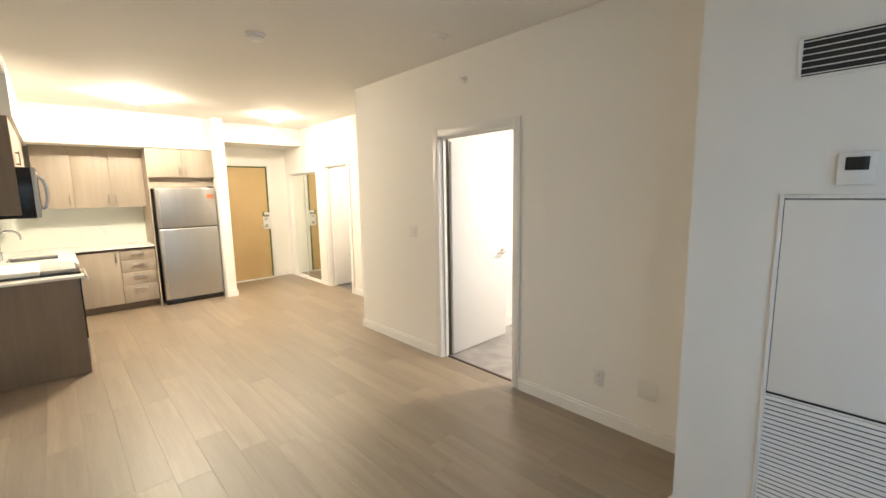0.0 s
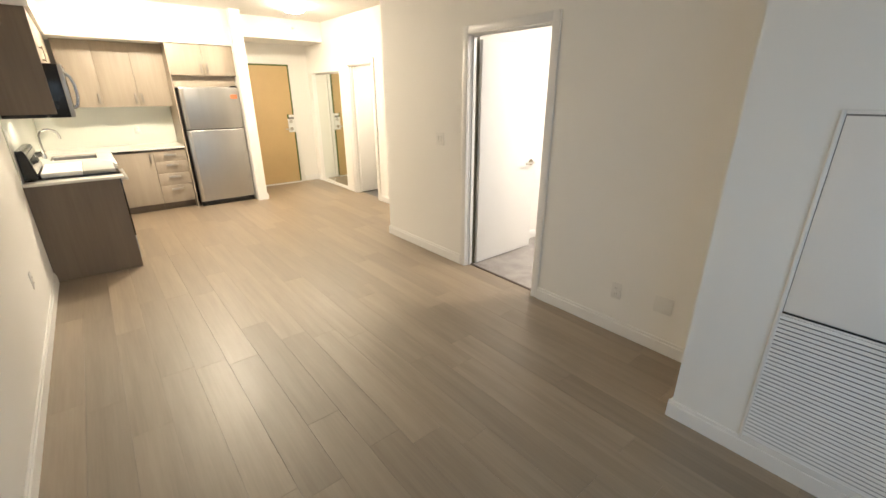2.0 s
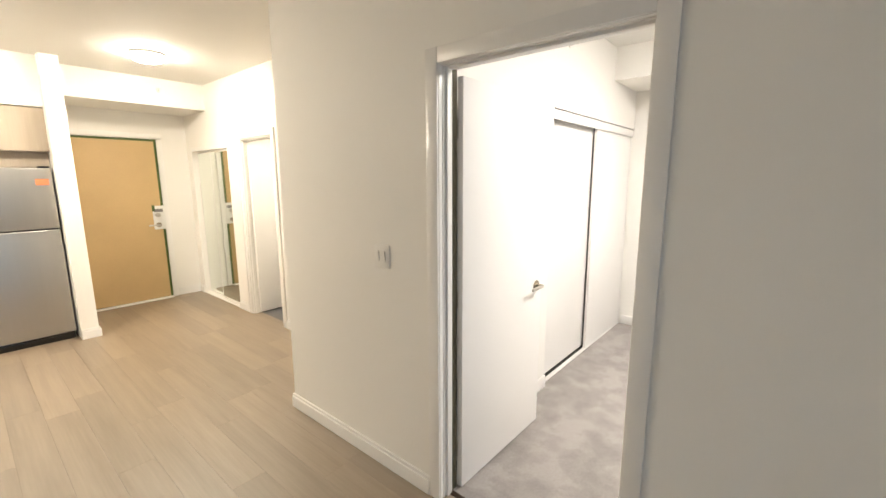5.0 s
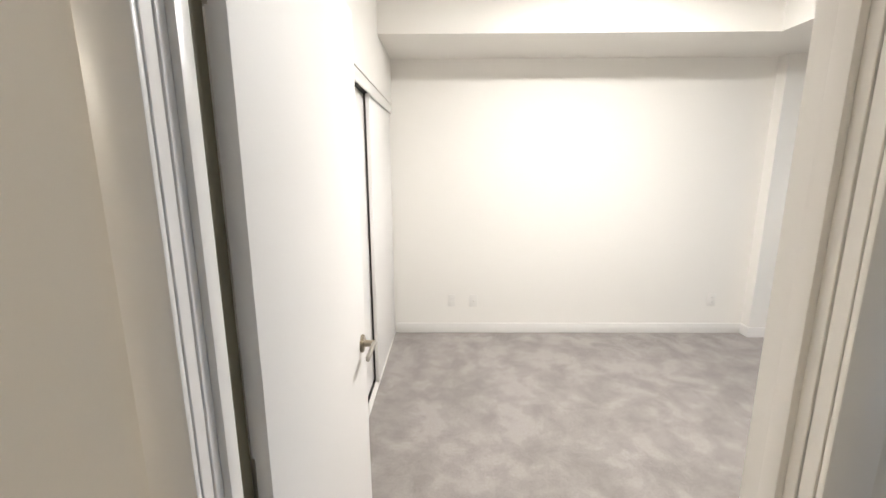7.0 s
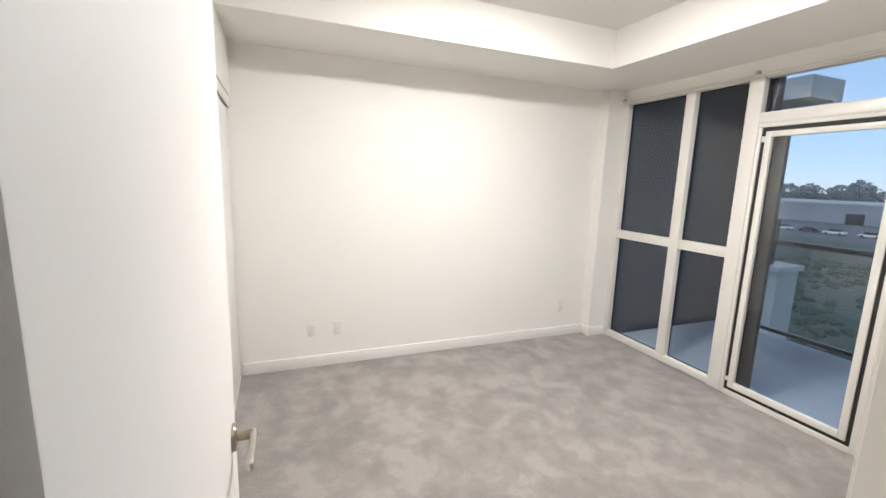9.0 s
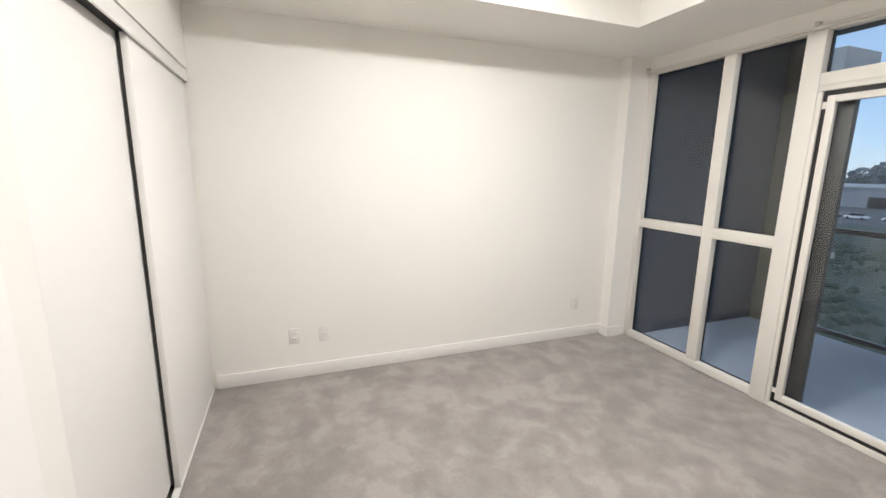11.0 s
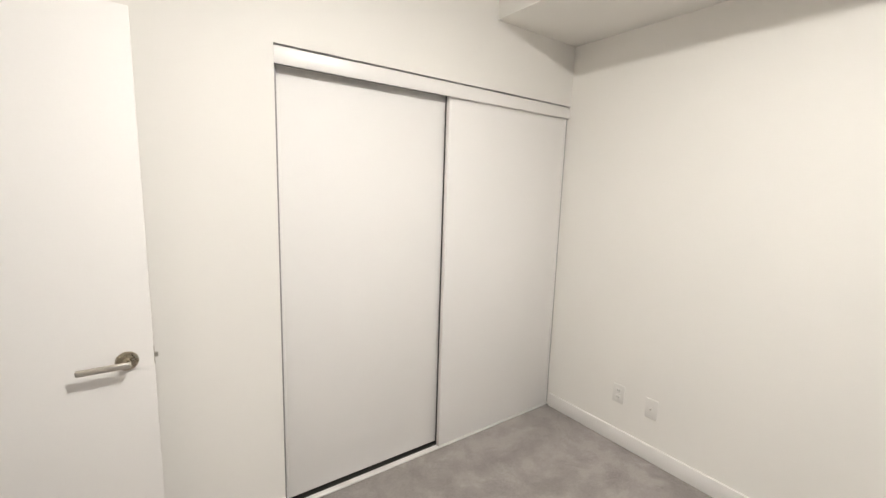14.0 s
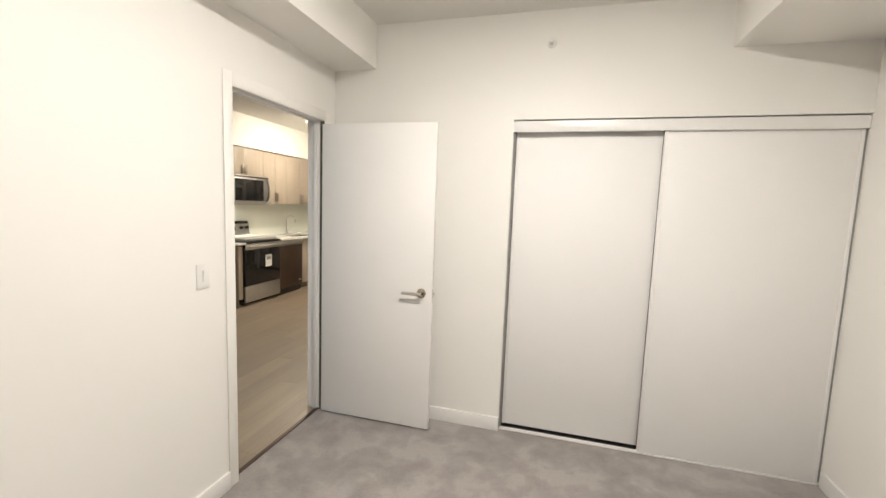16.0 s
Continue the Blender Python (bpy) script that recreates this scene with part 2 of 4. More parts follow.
def box(bm, x0, x1, y0, y1, z0, z1, bevel=0.0, seg=2):
    r = bmesh.ops.create_cube(bm, size=1.0, matrix=Matrix.Translation(((x0 + x1) / 2, (y0 + y1) / 2, (z0 + z1) / 2)) @ Matrix.Diagonal((x1 - x0, y1 - y0, z1 - z0, 1)))
    if bevel > 0:
        edges = list({e for v in r["verts"] for e in v.link_edges})
        bmesh.ops.bevel(bm, geom=edges, offset=bevel, segments=seg, affect="EDGES", profile=0.5)
    return bm


def boxed(*a, bevel=0.0, seg=2):
    return box(bmesh.new(), *a, bevel=bevel, seg=seg)


def rod(bm, p, q, r0, r1=None, sides=16):
    """A capped round bar from p to q."""
    p, q = Vector(p), Vector(q)
    d = q - p
    turn = d.to_track_quat("Z", "Y").to_matrix().to_4x4()
    bmesh.ops.create_cone(bm, cap_ends=True, segments=sides, radius1=r0, radius2=r0 if r1 is None else r1, depth=d.length, matrix=Matrix.Translation((p + q) / 2) @ turn)
    return bm


def bent(bm, pts, r, sides=10):
    """A round tube along a line of points."""
    for a, b in zip(pts, pts[1:]):
        rod(bm, a, b, r, sides=sides)
    for p in pts[1:-1]:
        bmesh.ops.create_uvsphere(bm, u_segments=sides, v_segments=6, radius=r, matrix=Matrix.Translation(p))
    return bm


def lathe(bm, profile, centre, axis="Z", sides=32):
    """A turned shape: radius and height pairs round an axis through centre."""
    rings = []
    for r, h in profile:
        ring = []
        for k in range(sides):
            a = 2 * math.pi * k / sides
            u, v = r * math.cos(a), r * math.sin(a)
            p = {"Z": (u, v, h), "X": (h, u, v), "Y": (u, h, v)}[axis]
            ring.append(bm.verts.new(Vector(centre) + Vector(p)))
        rings.append(ring)
    for a, b in zip(rings, rings[1:]):
        for k in range(sides):
            bm.faces.new((a[k], a[(k + 1) % sides], b[(k + 1) % sides], b[k]))
    bm.faces.new(rings[0])
    bm.faces.new(list(reversed(rings[-1])))
    bmesh.ops.recalc_face_normals(bm, faces=bm.faces[:])
    return bm


def as_mesh(name, bm, material, smooth=False):
    me = bpy.data.meshes.new(name)
    bm.to_mesh(me)
    bm.free()
    me.materials.append(material)
    if smooth:
        for p in me.polygons:
            p.use_smooth = True
        me.set_sharp_from_angle(angle=radians(35))
    return me


def thing(name, label, category, base=(0, 0, 0), group="", kind="", turn=0.0):
    ob = new(name)
    ob.empty_display_size = 0.1
    ob.matrix_world = pose(*base, 0, 0, turn)
    return tagged(ob, label, category, group, kind)


def part(name, bm, material, parent, label="", smooth=True):
    """One mesh under a thing or a part, in the thing's own space (or, for things in BASE, in the world's)."""
    root = parent
    while root.parent:
        root = root.parent
    if root in BASE:
        bmesh.ops.translate(bm, verts=bm.verts[:], vec=-BASE[root])
    ob = new(name, as_mesh(name, bm, material, smooth))
    ob.parent = parent
    return tagged(ob, label)


def world_thing(name, label, category, base, group="", kind=""):
    ob = thing(name, label, category, base, group, kind)
    BASE[ob] = Vector(base)
    return ob


def solid(name, bm, material, label, category, kind="", smooth=False, group=""):
    ob = new(name, as_mesh(name, bm, material, smooth))
    return tagged(ob, label, category, group, kind)


def wall(name, boxes, label, material=None):
    bm = bmesh.new()
    for b in boxes:
        box(bm, *b)
    return solid(name, bm, material or M_WALL, label, "wall", "structure")


# ---- structure ----
H = 2.73
XW, XE, YS, YN = -3.14, 3.245, -0.67, 2.782
DO0, DO1, DOH = 1.787, 2.655, 2.086

wall("wall_west", [(XW - 0.12, XW, YS - 0.12, 7.72, 0, H)], "off-white painted plaster wall beside the kitchen")
wall("wall_south_living", [(XW, -2.85, YS - 0.12, YS, 0, H), (-0.75, 0.0, YS - 0.12, YS, 0, H), (-2.85, -0.75, YS - 0.12, YS, 2.4, H), (-2.85, -0.75, YS - 0.12, YS, 0, 0.1)], "off-white painted outer wall with a wide window")
wall("wall_partition", [(0, 0.12, YS - 0.12, DO0, 0, H), (0, 0.12, DO1, 4.0, 0, H), (0, 0.12, DO0, DO1, DOH, H)], "off-white painted partition wall with a bedroom doorway")
wall("wall_hall_south", [(0.12, 0.78, 3.88, 4.0, 0, H)], "off-white painted short wall of the hall")
BA0, BA1, MI0, MI1 = 5.56, 6.27, 6.62, 7.72
HALL_EAST = "off-white painted hall wall beside the bathroom and closet openings"
wall("wall_hall_east_1", [(0.78, 0.90, 3.88, BA0, 0, H)], HALL_EAST)
wall("wall_hall_east_2", [(0.78, 0.90, BA1, MI0, 0, H)], HALL_EAST)
wall("wall_hall_east_3", [(0.78, 0.90, MI1, 7.88, 0, H)], HALL_EAST)
wall("wall_hall_lintel_1", [(0.78, 0.90, BA0, BA1, 2.04, H)], "off-white painted wall over the bathroom doorway")
wall("wall_hall_lintel_2", [(0.78, 0.90, MI0, MI1, 2.0, H)], "off-white painted wall over the mirror closet")
wall("wall_entry", [(-0.585, -0.47, 7.88, 8.0, 0, H), (0.43, 0.90, 7.88, 8.0, 0, H), (-0.47, 0.43, 7.88, 8.0, 2.12, H), (-0.585, 0.90, 8.0, 8.08, 0, H)], "off-white painted wall round the entry door")
wall("wall_fridge", [(-0.725, -0.585, 6.79, 8.0, 0, H)], "off-white painted wing wall beside the refrigerator")
wall("wall_kitchen", [(XW, -0.725, 7.6, 7.72, 0, H)], "off-white painted kitchen back wall")
wall("wall_bedroom_north", [(0.12, 1.395, YN, YN + 0.1, 0, H), (1.395, XE, YN, YN + 0.1, 2.082, H)], "off-white painted bedroom wall with a closet opening")
wall("wall_closet", [(0.12, XE, 3.40, 3.48, 0, H), (1.295, 1.395, YN + 0.1, 3.40, 0, H)], "off-white painted closet back wall")
wall("wall_east", [(XE, XE + 0.12, YS - 0.12, 3.48, 0, H)], "off-white painted bedroom wall with outlets")
wall("wall_pier", [(3.135, XE, YS, -0.475, 0, 2.45)], "off-white painted pier beside the window")
wall("wall_south_bedroom", [(0.12, 1.035, YS - 0.12, YS, 0, H), (1.035, 3.135, YS - 0.12, YS, 2.352, H), (3.135, XE, YS - 0.12, YS, 0, H)], "off-white painted outer wall over the window")
wall("wall_hvac", [(-0.545, 0, YS, 0.42, 0, H)], "off-white painted mechanical closet bump-out")
wall("wall_bathroom", [(2.5, 2.6, 4.0, 6.6, 0, H), (0.90, 2.5, 6.5, 6.6, 0, H), (0.90, 2.5, 3.88, 4.0, 0, H)], "white painted bathroom walls")
wall("wall_mirror_closet", [(1.5, 1.58, 6.6, 8.08, 0, H), (0.90, 1.5, 8.0, 8.08, 0, H)], "white painted closet back")

solid("ceiling", boxed(XW - 0.12, XE + 0.12, YS - 0.12, 8.08, H, H + 0.12), M_CEIL, "off-white stippled ceiling", "ceiling", "structure")
BULK = 2.268
wall("bulkhead_kitchen", [(XW, -2.75, 4.800, 6.92, BULK, H), (XW, -0.725, 6.92, 7.6, BULK, H)], "off-white painted bulkhead over the kitchen cabinets")
wall("bulkhead_living", [(XW, -2.757, YS, 4.799, 2.60, H)], "off-white painted shallow soffit along the living room wall")
wall("bulkhead_entry", [(-0.585, 0.78, 7.15, 7.88, 2.43, H)], "off-white painted soffit over the entry door")
wall("bulkhead_east", [(2.573, XE, 0.03, YN, 2.45, H)], "off-white painted bulkhead along the bedroom wall")
wall("bulkhead_south", [(0.12, XE, YS, 0.03, 2.45, H)], "off-white painted bulkhead over the bedroom window")
wall("bulkhead_west", [(0.12, 0.435, 0.03, YN, 2.44, H)], "off-white painted bulkhead along the bedroom partition")

# bedroom carpet, bathroom tile, slab under all
solid("ground_slab", boxed(XW - 0.12, XE + 0.12, YS - 0.12, 8.08, -0.2, -0.03), M_CONC, "grey concrete floor slab", "slab", "structure")
solid("carpet_floor", boxed(0.085, XE, YS, 3.40, -0.03, 0.0), M_CARPET, "mottled grey cut-pile bedroom carpet", "carpet", "structure")
solid("floor_bathroom", boxed(0.86, 2.5, 4.0, 6.5, -0.03, 0.0), M_TILE, "dark grey bathroom floor tile", "floor", "structure")
solid("floor_closet", boxed(0.84, 1.5, 6.6, 8.0, -0.03, -0.001), M_JOINT, "closet floor", "floor", "structure")
solid("threshold", boxed(0.06, 0.088, DO0, DO1, -0.03, 0.006, bevel=0.003), M_DARKSTEEL, "dark metal strip between plank floor and carpet", "threshold", "structure")


def baseboard(runs, h=0.1, lip=True):
    """Boards along walls: each run is x0, x1, y0, y1 of the board's foot, with the side it faces."""
    bm = bmesh.new()
    for x0, x1, y0, y1, face in runs:
        if not lip:
            box(bm, x0, x1, y0, y1, 0.0, h, bevel=0.002, seg=2)
            continue
        box(bm, x0, x1, y0, y1, 0.0, h * 0.80, bevel=0.0015, seg=1)
        s = 0.006
        a = dict(w=(x0 + s, x1, y0, y1), e=(x0, x1 - s, y0, y1), n=(x0, x1, y0, y1 - s), s=(x0, x1, y0 + s, y1))[face]
        box(bm, *a, h * 0.80, h, bevel=0.002, seg=2)
    return bm


solid("baseboard_living", baseboard([
    (-0.016, 0, 0.436, DO0 - 0.0535, "w"), (-0.016, 0, DO1 + 0.0535, 4.016, "w"), (0.0, 0.764, 4.0, 4.016, "n"),
    (-0.561, -0.545, YS, 0.436, "w"), (-0.545, -0.016, 0.42, 0.436, "n"),
    (XW, XW + 0.016, YS, 4.72, "e"), (XW + 0.016, -0.561, YS, YS + 0.016, "n"),
    (0.764, 0.78, 4.0, BA0 - 0.075, "w"), (0.764, 0.78, BA1 + 0.075, MI0 - 0.02, "w"), (0.764, 0.78, MI1 + 0.02, 7.864, "w"),
    (-0.585, -0.569, 6.774, 7.88, "e"), (-0.725, -0.585, 6.774, 6.79, "s"), (0.50, 0.78, 7.864, 7.88, "s")]),
    M_TRIM, "white painted baseboard with a stepped top", "baseboard", "structure", True)
solid("baseboard_bedroom", baseboard([
    (XE - 0.014, XE, -0.475, YN, "w"), (3.135, XE - 0.014, -0.475, -0.461, "n"), (3.121, 3.135, -0.66, -0.461, "w"),
    (0.134, 1.395, YN - 0.014, YN, "s"), (0.12, 0.134, YS, DO0 - 0.05, "e"), (0.12, 0.134, DO1 + 0.05, YN, "e"), (0.134, 1.035, YS, YS + 0.014, "n")], 0.095, False),
    M_TRIM, "white painted bedroom baseboard", "baseboard", "structure", True)


def casing_x(x, face, y0, y1, top, w, t):
    """Door casing on a wall that faces along x: two legs and a head with a raised outer band."""
    bm = bmesh.new()
    a, b = (x - t, x) if face < 0 else (x, x + t)
    c, d = (x - t - 0.007, x) if face < 0 else (x, x + t + 0.007)
    box(bm, a, b, y0 - w + 0.02, y0, 0, top, bevel=0.002)
    box(bm, a, b, y1, y1 + w - 0.02, 0, top, bevel=0.002)
    box(bm, a, b, y0 - w + 0.02, y1 + w - 0.02, top, top + w - 0.03, bevel=0.002)
    box(bm, c, d, y0 - w, y0 - w + 0.02, 0, top + w - 0.01, bevel=0.003)
    box(bm, c, d, y1 + w - 0.02, y1 + w, 0, top + w - 0.01, bevel=0.003)
    box(bm, c, d, y0 - w + 0.02, y1 + w - 0.02, top + w - 0.03, top + w - 0.01, bevel=0.003)
    return bm


def flat_casing(y0, y1, top, w, t):
    """Flat board casing round a doorway in a wall that faces along -x."""
    bm = bmesh.new()
    box(bm, -t, -0.0005, y0 - w, y0, 0, top + w, bevel=0.003)
    box(bm, -t, -0.0005, y1, y1 + w, 0, top + w, bevel=0.003)
    box(bm, -t, -0.0005, y0, y1, top, top + w, bevel=0.003)
    return bm


solid("trim_bedroom_door", flat_casing(DO0 + 0.013, DO1 - 0.013, DOH - 0.013, 0.066, 0.011), M_TRIM, "white painted flat door casing with eased edges", "door casing", "structure", True)
inner = bmesh.new()
for a in ((DO0 - 0.05, DO0 + 0.012, 0, DOH + 0.05), (DO1 - 0.002, DO1 + 0.05, 0, DOH + 0.05), (DO0 + 0.012, DO1 - 0.002, DOH - 0.012, DOH + 0.05)):
    box(inner, 0.1235, 0.1275, *a, bevel=0.0012)
solid("trim_bedroom_door_inner", inner, M_WALL, "off-white painted flat casing on the bedroom side", "door casing", "structure", True)
solid("trim_bathroom_door", casing_x(0.78, -1, BA0, BA1, 2.04, 0.075, 0.013), M_TRIM, "white painted bathroom door casing", "door casing", "structure", True)


def jamb(name, x0, x1, y0, y1, top, label, stop_at):
    bm = bmesh.new()
    box(bm, x0, x1, y0, y0 + 0.016, 0, top, bevel=0.001, seg=1)
    box(bm, x0, x1, y1 - 0.016, y1, 0, top, bevel=0.001, seg=1)
    box(bm, x0, x1, y0 + 0.016, y1 - 0.016, top - 0.016, top, bevel=0.001, seg=1)
    s0, s1 = stop_at
    box(bm, s0, s1, y0 + 0.016, y0 + 0.028, 0, top - 0.016, bevel=0.001, seg=1)
    box(bm, s0, s1, y1 - 0.028, y1 - 0.016, 0, top - 0.016, bevel=0.001, seg=1)
    box(bm, s0, s1, y0 + 0.028, y1 - 0.028, top - 0.028, top - 0.016, bevel=0.001, seg=1)
    return solid(name, bm, M_TRIM, label, "door jamb", "structure", True)


def rebated_jamb(y0, y1, top):
    """Door lining in two pieces with a fine joint, and a stop planted on it."""
    bm = bmesh.new()
    for x0, x1, t in ((0.0, 0.0225, 0.0145), (0.0245, 0.1225, 0.0165)):
        box(bm, x0, x1, y0, y0 + t, 0, top, bevel=0.001, seg=1)
        box(bm, x0, x1, y1 - t, y1, 0, top, bevel=0.001, seg=1)
        box(bm, x0, x1, y0 + t, y1 - t, top - t, top, bevel=0.001, seg=1)
    a, b = 0.0165, 0.0285
    box(bm, 0.042, 0.073, y0 + a, y0 + b, 0, top - a, bevel=0.0015)
    box(bm, 0.042, 0.073, y1 - b, y1 - a, 0, top - a, bevel=0.0015)
    box(bm, 0.042, 0.073, y0 + b, y1 - b, top - b, top - a, bevel=0.0015)
    return bm


solid("trim_bedroom_jamb", rebated_jamb(DO0, DO1, DOH), M_TRIM, "white painted door jamb with a planted stop", "door jamb", "structure", True)
# thin dark olive strip, full height, on the hinge side of the lining
solid("trim_bedroom_hinge_strip", boxed(0.0900, 0.1215, DO1 - 0.0185, DO1 - 0.0167, 0.0, DOH - 0.017), M_DARKOLIVE, "dark olive strip in the hinge rebate", "door rebate", "structure")
jamb("trim_bathroom_jamb", 0.778, 0.902, BA0, BA1, 2.04, "white painted bathroom door jamb", (0.80, 0.85))


# ---- doors ----
def lever(parent, x, y, z, face, toward):
    """A round rosette and a straight lever on a door face that looks along y (face -1 or 1); the lever points along x."""
    h = part("door_handle", lathe(bmesh.new(), [(0.0, 0.0), (0.031, 0.0), (0.032, 0.004), (0.030, 0.009), (0.012, 0.011), (0.011, 0.045), (0.0, 0.046)] if face > 0 else
             [(0.0, 0.0), (0.031, 0.0), (0.032, -0.004), (0.030, -0.009), (0.012, -0.011), (0.011, -0.045), (0.0, -0.046)], (x, y, z), "Y", 28), M_BRONZE, parent, "satin nickel rosette and lever")
    lv = bmesh.new()
    box(lv, min(x - 0.012 * toward, x + 0.125 * toward), max(x - 0.012 * toward, x + 0.125 * toward), y + face * 0.045 - 0.007, y + face * 0.045 + 0.007, z - 0.010, z + 0.010, bevel=0.006, seg=3)
    part("lever", lv, M_NICKEL, h, "straight satin nickel lever")
    return h


door = world_thing("door_bedroom", "white painted flush door standing open into the carpeted bedroom", "door", (0.118, 2.608, 0.0), kind="structure")
LEAF0, LEAF1, LY0, LY1 = 0.126, 0.940, 2.605, 2.637
leaf = part("door_leaf", boxed(LEAF0, LEAF1, LY0, LY1, 0.012, 2.042, bevel=0.002), M_DOOR, door)
lever(leaf, 0.868, LY0, 0.945, -1, -1)
lever(leaf, 0.868, LY1, 0.945, 1, -1)
latch = bmesh.new()
box(latch, LEAF1, LEAF1 + 0.0025, LY0 + 0.007, LY1 - 0.007, 0.915, 0.975, bevel=0.0008, seg=1)
box(latch, LEAF1, LEAF1 + 0.012, LY0 + 0.013, LY1 - 0.013, 0.937, 0.953, bevel=0.002, seg=1)
part("latch", latch, M_NICKEL, leaf, "nickel latch bolt and plate")
for hz in (0.22, 1.02, 1.82):
    hb = bmesh.new()
    rod(hb, (0.1285, 2.643, hz - 0.045), (0.1285, 2.643, hz + 0.045), 0.0050, sides=10)
    box(hb, 0.1245, 0.1258, 2.631, 2.637, hz - 0.045, hz + 0.045)
    part("hinge", hb, M_NICKEL, door, "nickel butt hinge")

bath = world_thing("door_bathroom", "white painted flush door standing open into the bathroom", "door", (0.90, 6.235, 0.0), kind="structure")
bleaf = part("door_leaf", boxed(0.84, 1.52, 6.20, 6.236, 0.018, 2.02, bevel=0.002), M_DOOR, bath)
lever(bleaf, 1.46, 6.20, 0.95, -1, -1)

entry = world_thing("door_entry", "entry door covered in tan protective board with green tape at its edges", "door", (0.03, 7.88, 0.0), kind="structure")
part("door_leaf", boxed(-0.405, 0.465, 7.862, 7.91, 0.012, 2.10, bevel=0.002), M_GREEN, entry, "green taped edge of the door")
part("board", boxed(-0.375, 0.435, 7.852, 7.861, 0.02, 2.075, bevel=0.002), M_TAN, entry, "tan protective board")
fr = bmesh.new()
for a in ((-0.47, -0.408, 7.855, 7.878, 0, 2.105), (0.468, 0.53, 7.855, 7.878, 0, 2.105), (-0.47, 0.53, 7.855, 7.878, 2.105, 2.17)):
    box(fr, *a, bevel=0.002)
part("door_frame", fr, M_TRIM, entry, "white painted steel frame")
part("threshold", boxed(-0.40, 0.46, 7.80, 7.86, 0.0, 0.016, bevel=0.004), M_TRIM, entry, "pale threshold")
lockcover = part("lock_cover", boxed(0.335, 0.475, 7.845, 7.851, 0.94, 1.25, bevel=0.002), M_PAPER, entry, "white paper taped round the lock")
part("print", boxed(0.35, 0.45, 7.843, 7.8445, 1.17, 1.21), M_INKSHADE, lockcover, "grey printed block")
part("tape", boxed(0.33, 0.36, 7.843, 7.8445, 1.18, 1.26), M_GREEN, lockcover, "green tape corner")
lever(entry, 0.39, 7.845, 1.00, -1, -1)
part("deadbolt", lathe(bmesh.new(), [(0, 0), (0.03, 0), (0.028, -0.014), (0.012, -0.018), (0.0, -0.018)], (0.39, 7.843, 1.13), "Y", 24), M_NICKEL, entry, "nickel deadbolt thumb turn")
entry.location.x -= 0.05


def sliding_mirror(y0, y1, x):
    t = world_thing("mirror_door", "mirrored sliding closet door in a slim white frame", "mirror door", (x, (y0 + y1) / 2, 0), "mirrored closet doors")
    part("mirror", boxed(x - 0.004, x, y0 + 0.006, y1 - 0.006, 0.04, 1.93), M_MIRROR, t, "silvered mirror glass", smooth=False)
    f = bmesh.new()
    for a in ((x - 0.007, x + 0.014, y0, y0 + 0.0065, 0.02, 1.95), (x - 0.007, x + 0.014, y1 - 0.0065, y1, 0.02, 1.95), (x - 0.012, x + 0.014, y0 + 0.018, y1 - 0.018, 1.93, 1.95), (x - 0.012, x + 0.014, y0 + 0.018, y1 - 0.018, 0.02, 0.04)):
        box(f, *a, bevel=0.002, seg=1)
    part("frame", f, M_TRIM, t, "slim white metal frame")
    part("backing", boxed(x + 0.001, x + 0.012, y0 + 0.006, y1 - 0.006, 0.04, 1.93), M_GAP, t, smooth=False)


sliding_mirror(MI0 + 0.01, 7.20, 0.815)
sliding_mirror(7.16, MI1 - 0.01, 0.85)
solid("trim_mirror_track", box(boxed(0.775, 0.89, MI0, MI1, 1.955, 2.0, bevel=0.002), 0.775, 0.89, MI0, MI1, 0.0, 0.012, bevel=0.002), M_TRIM, "white closet track with an exposed channel", "track", "structure")


def closet_door(x0, x1, y0, foot):
    t = world_thing("closet_door", "white flush sliding closet door in a slim metal frame", "closet door", ((x0 + x1) / 2, y0, 0), "bedroom closet doors")
    part("panel", boxed(x0 + 0.012, x1 - 0.012, y0 + 0.004, y0 + 0.022, foot + 0.002, 2.016, bevel=0.001), M_DOOR, t)
    for a in ((x0, x0 + 0.016), (x1 - 0.016, x1)):
        s = bmesh.new()
        box(s, a[0], a[1], y0, y0 + 0.028, foot, 2.016, bevel=0.003)
        part("stile", s, M_DOOR, t, "white metal edge stile")
    return t


closet_door(1.411, 2.315, YN + 0.055, 0.028)
cd = closet_door(2.277, XE - 0.012, YN + 0.018, 0.012)
# added black strip paints the shade between the two overlapping doors
part("gap_shade_strip", boxed(2.2758, 2.2768, YN + 0.043, YN + 0.0545, 0.03, 2.014), M_GAP, cd, "black strip painting the shaded gap between the doors", smooth=False)
hd = world_thing("closet_header", "white closet door fascia over the sliding track", "closet header", (2.3, YN, 1.99))
part("fascia", boxed(1.396, XE - 0.004, YN + 0.002, YN + 0.014, 2.006, 2.074, bevel=0.002), M_TRIM, hd)
# channel coloured near-black to paint the shadow band under the fascia
part("track", boxed(1.396, XE - 0.004, YN + 0.015, YN + 0.095, 2.018, 2.07), M_GAP, hd, "track channel painted dark for the shade under the fascia", smooth=False)
tr = bmesh.new()
box(tr, 1.396, XE - 0.004, YN + 0.016, YN + 0.048, 0.0005, 0.010, bevel=0.002)
part("floor_track", tr, M_TRIM, hd, "white metal floor track")
part("track_bed", boxed(1.396, XE - 0.004, YN + 0.0485, YN + 0.095, 0.0005, 0.005), M_GAP, hd, "dark bed of the floor track", smooth=False)
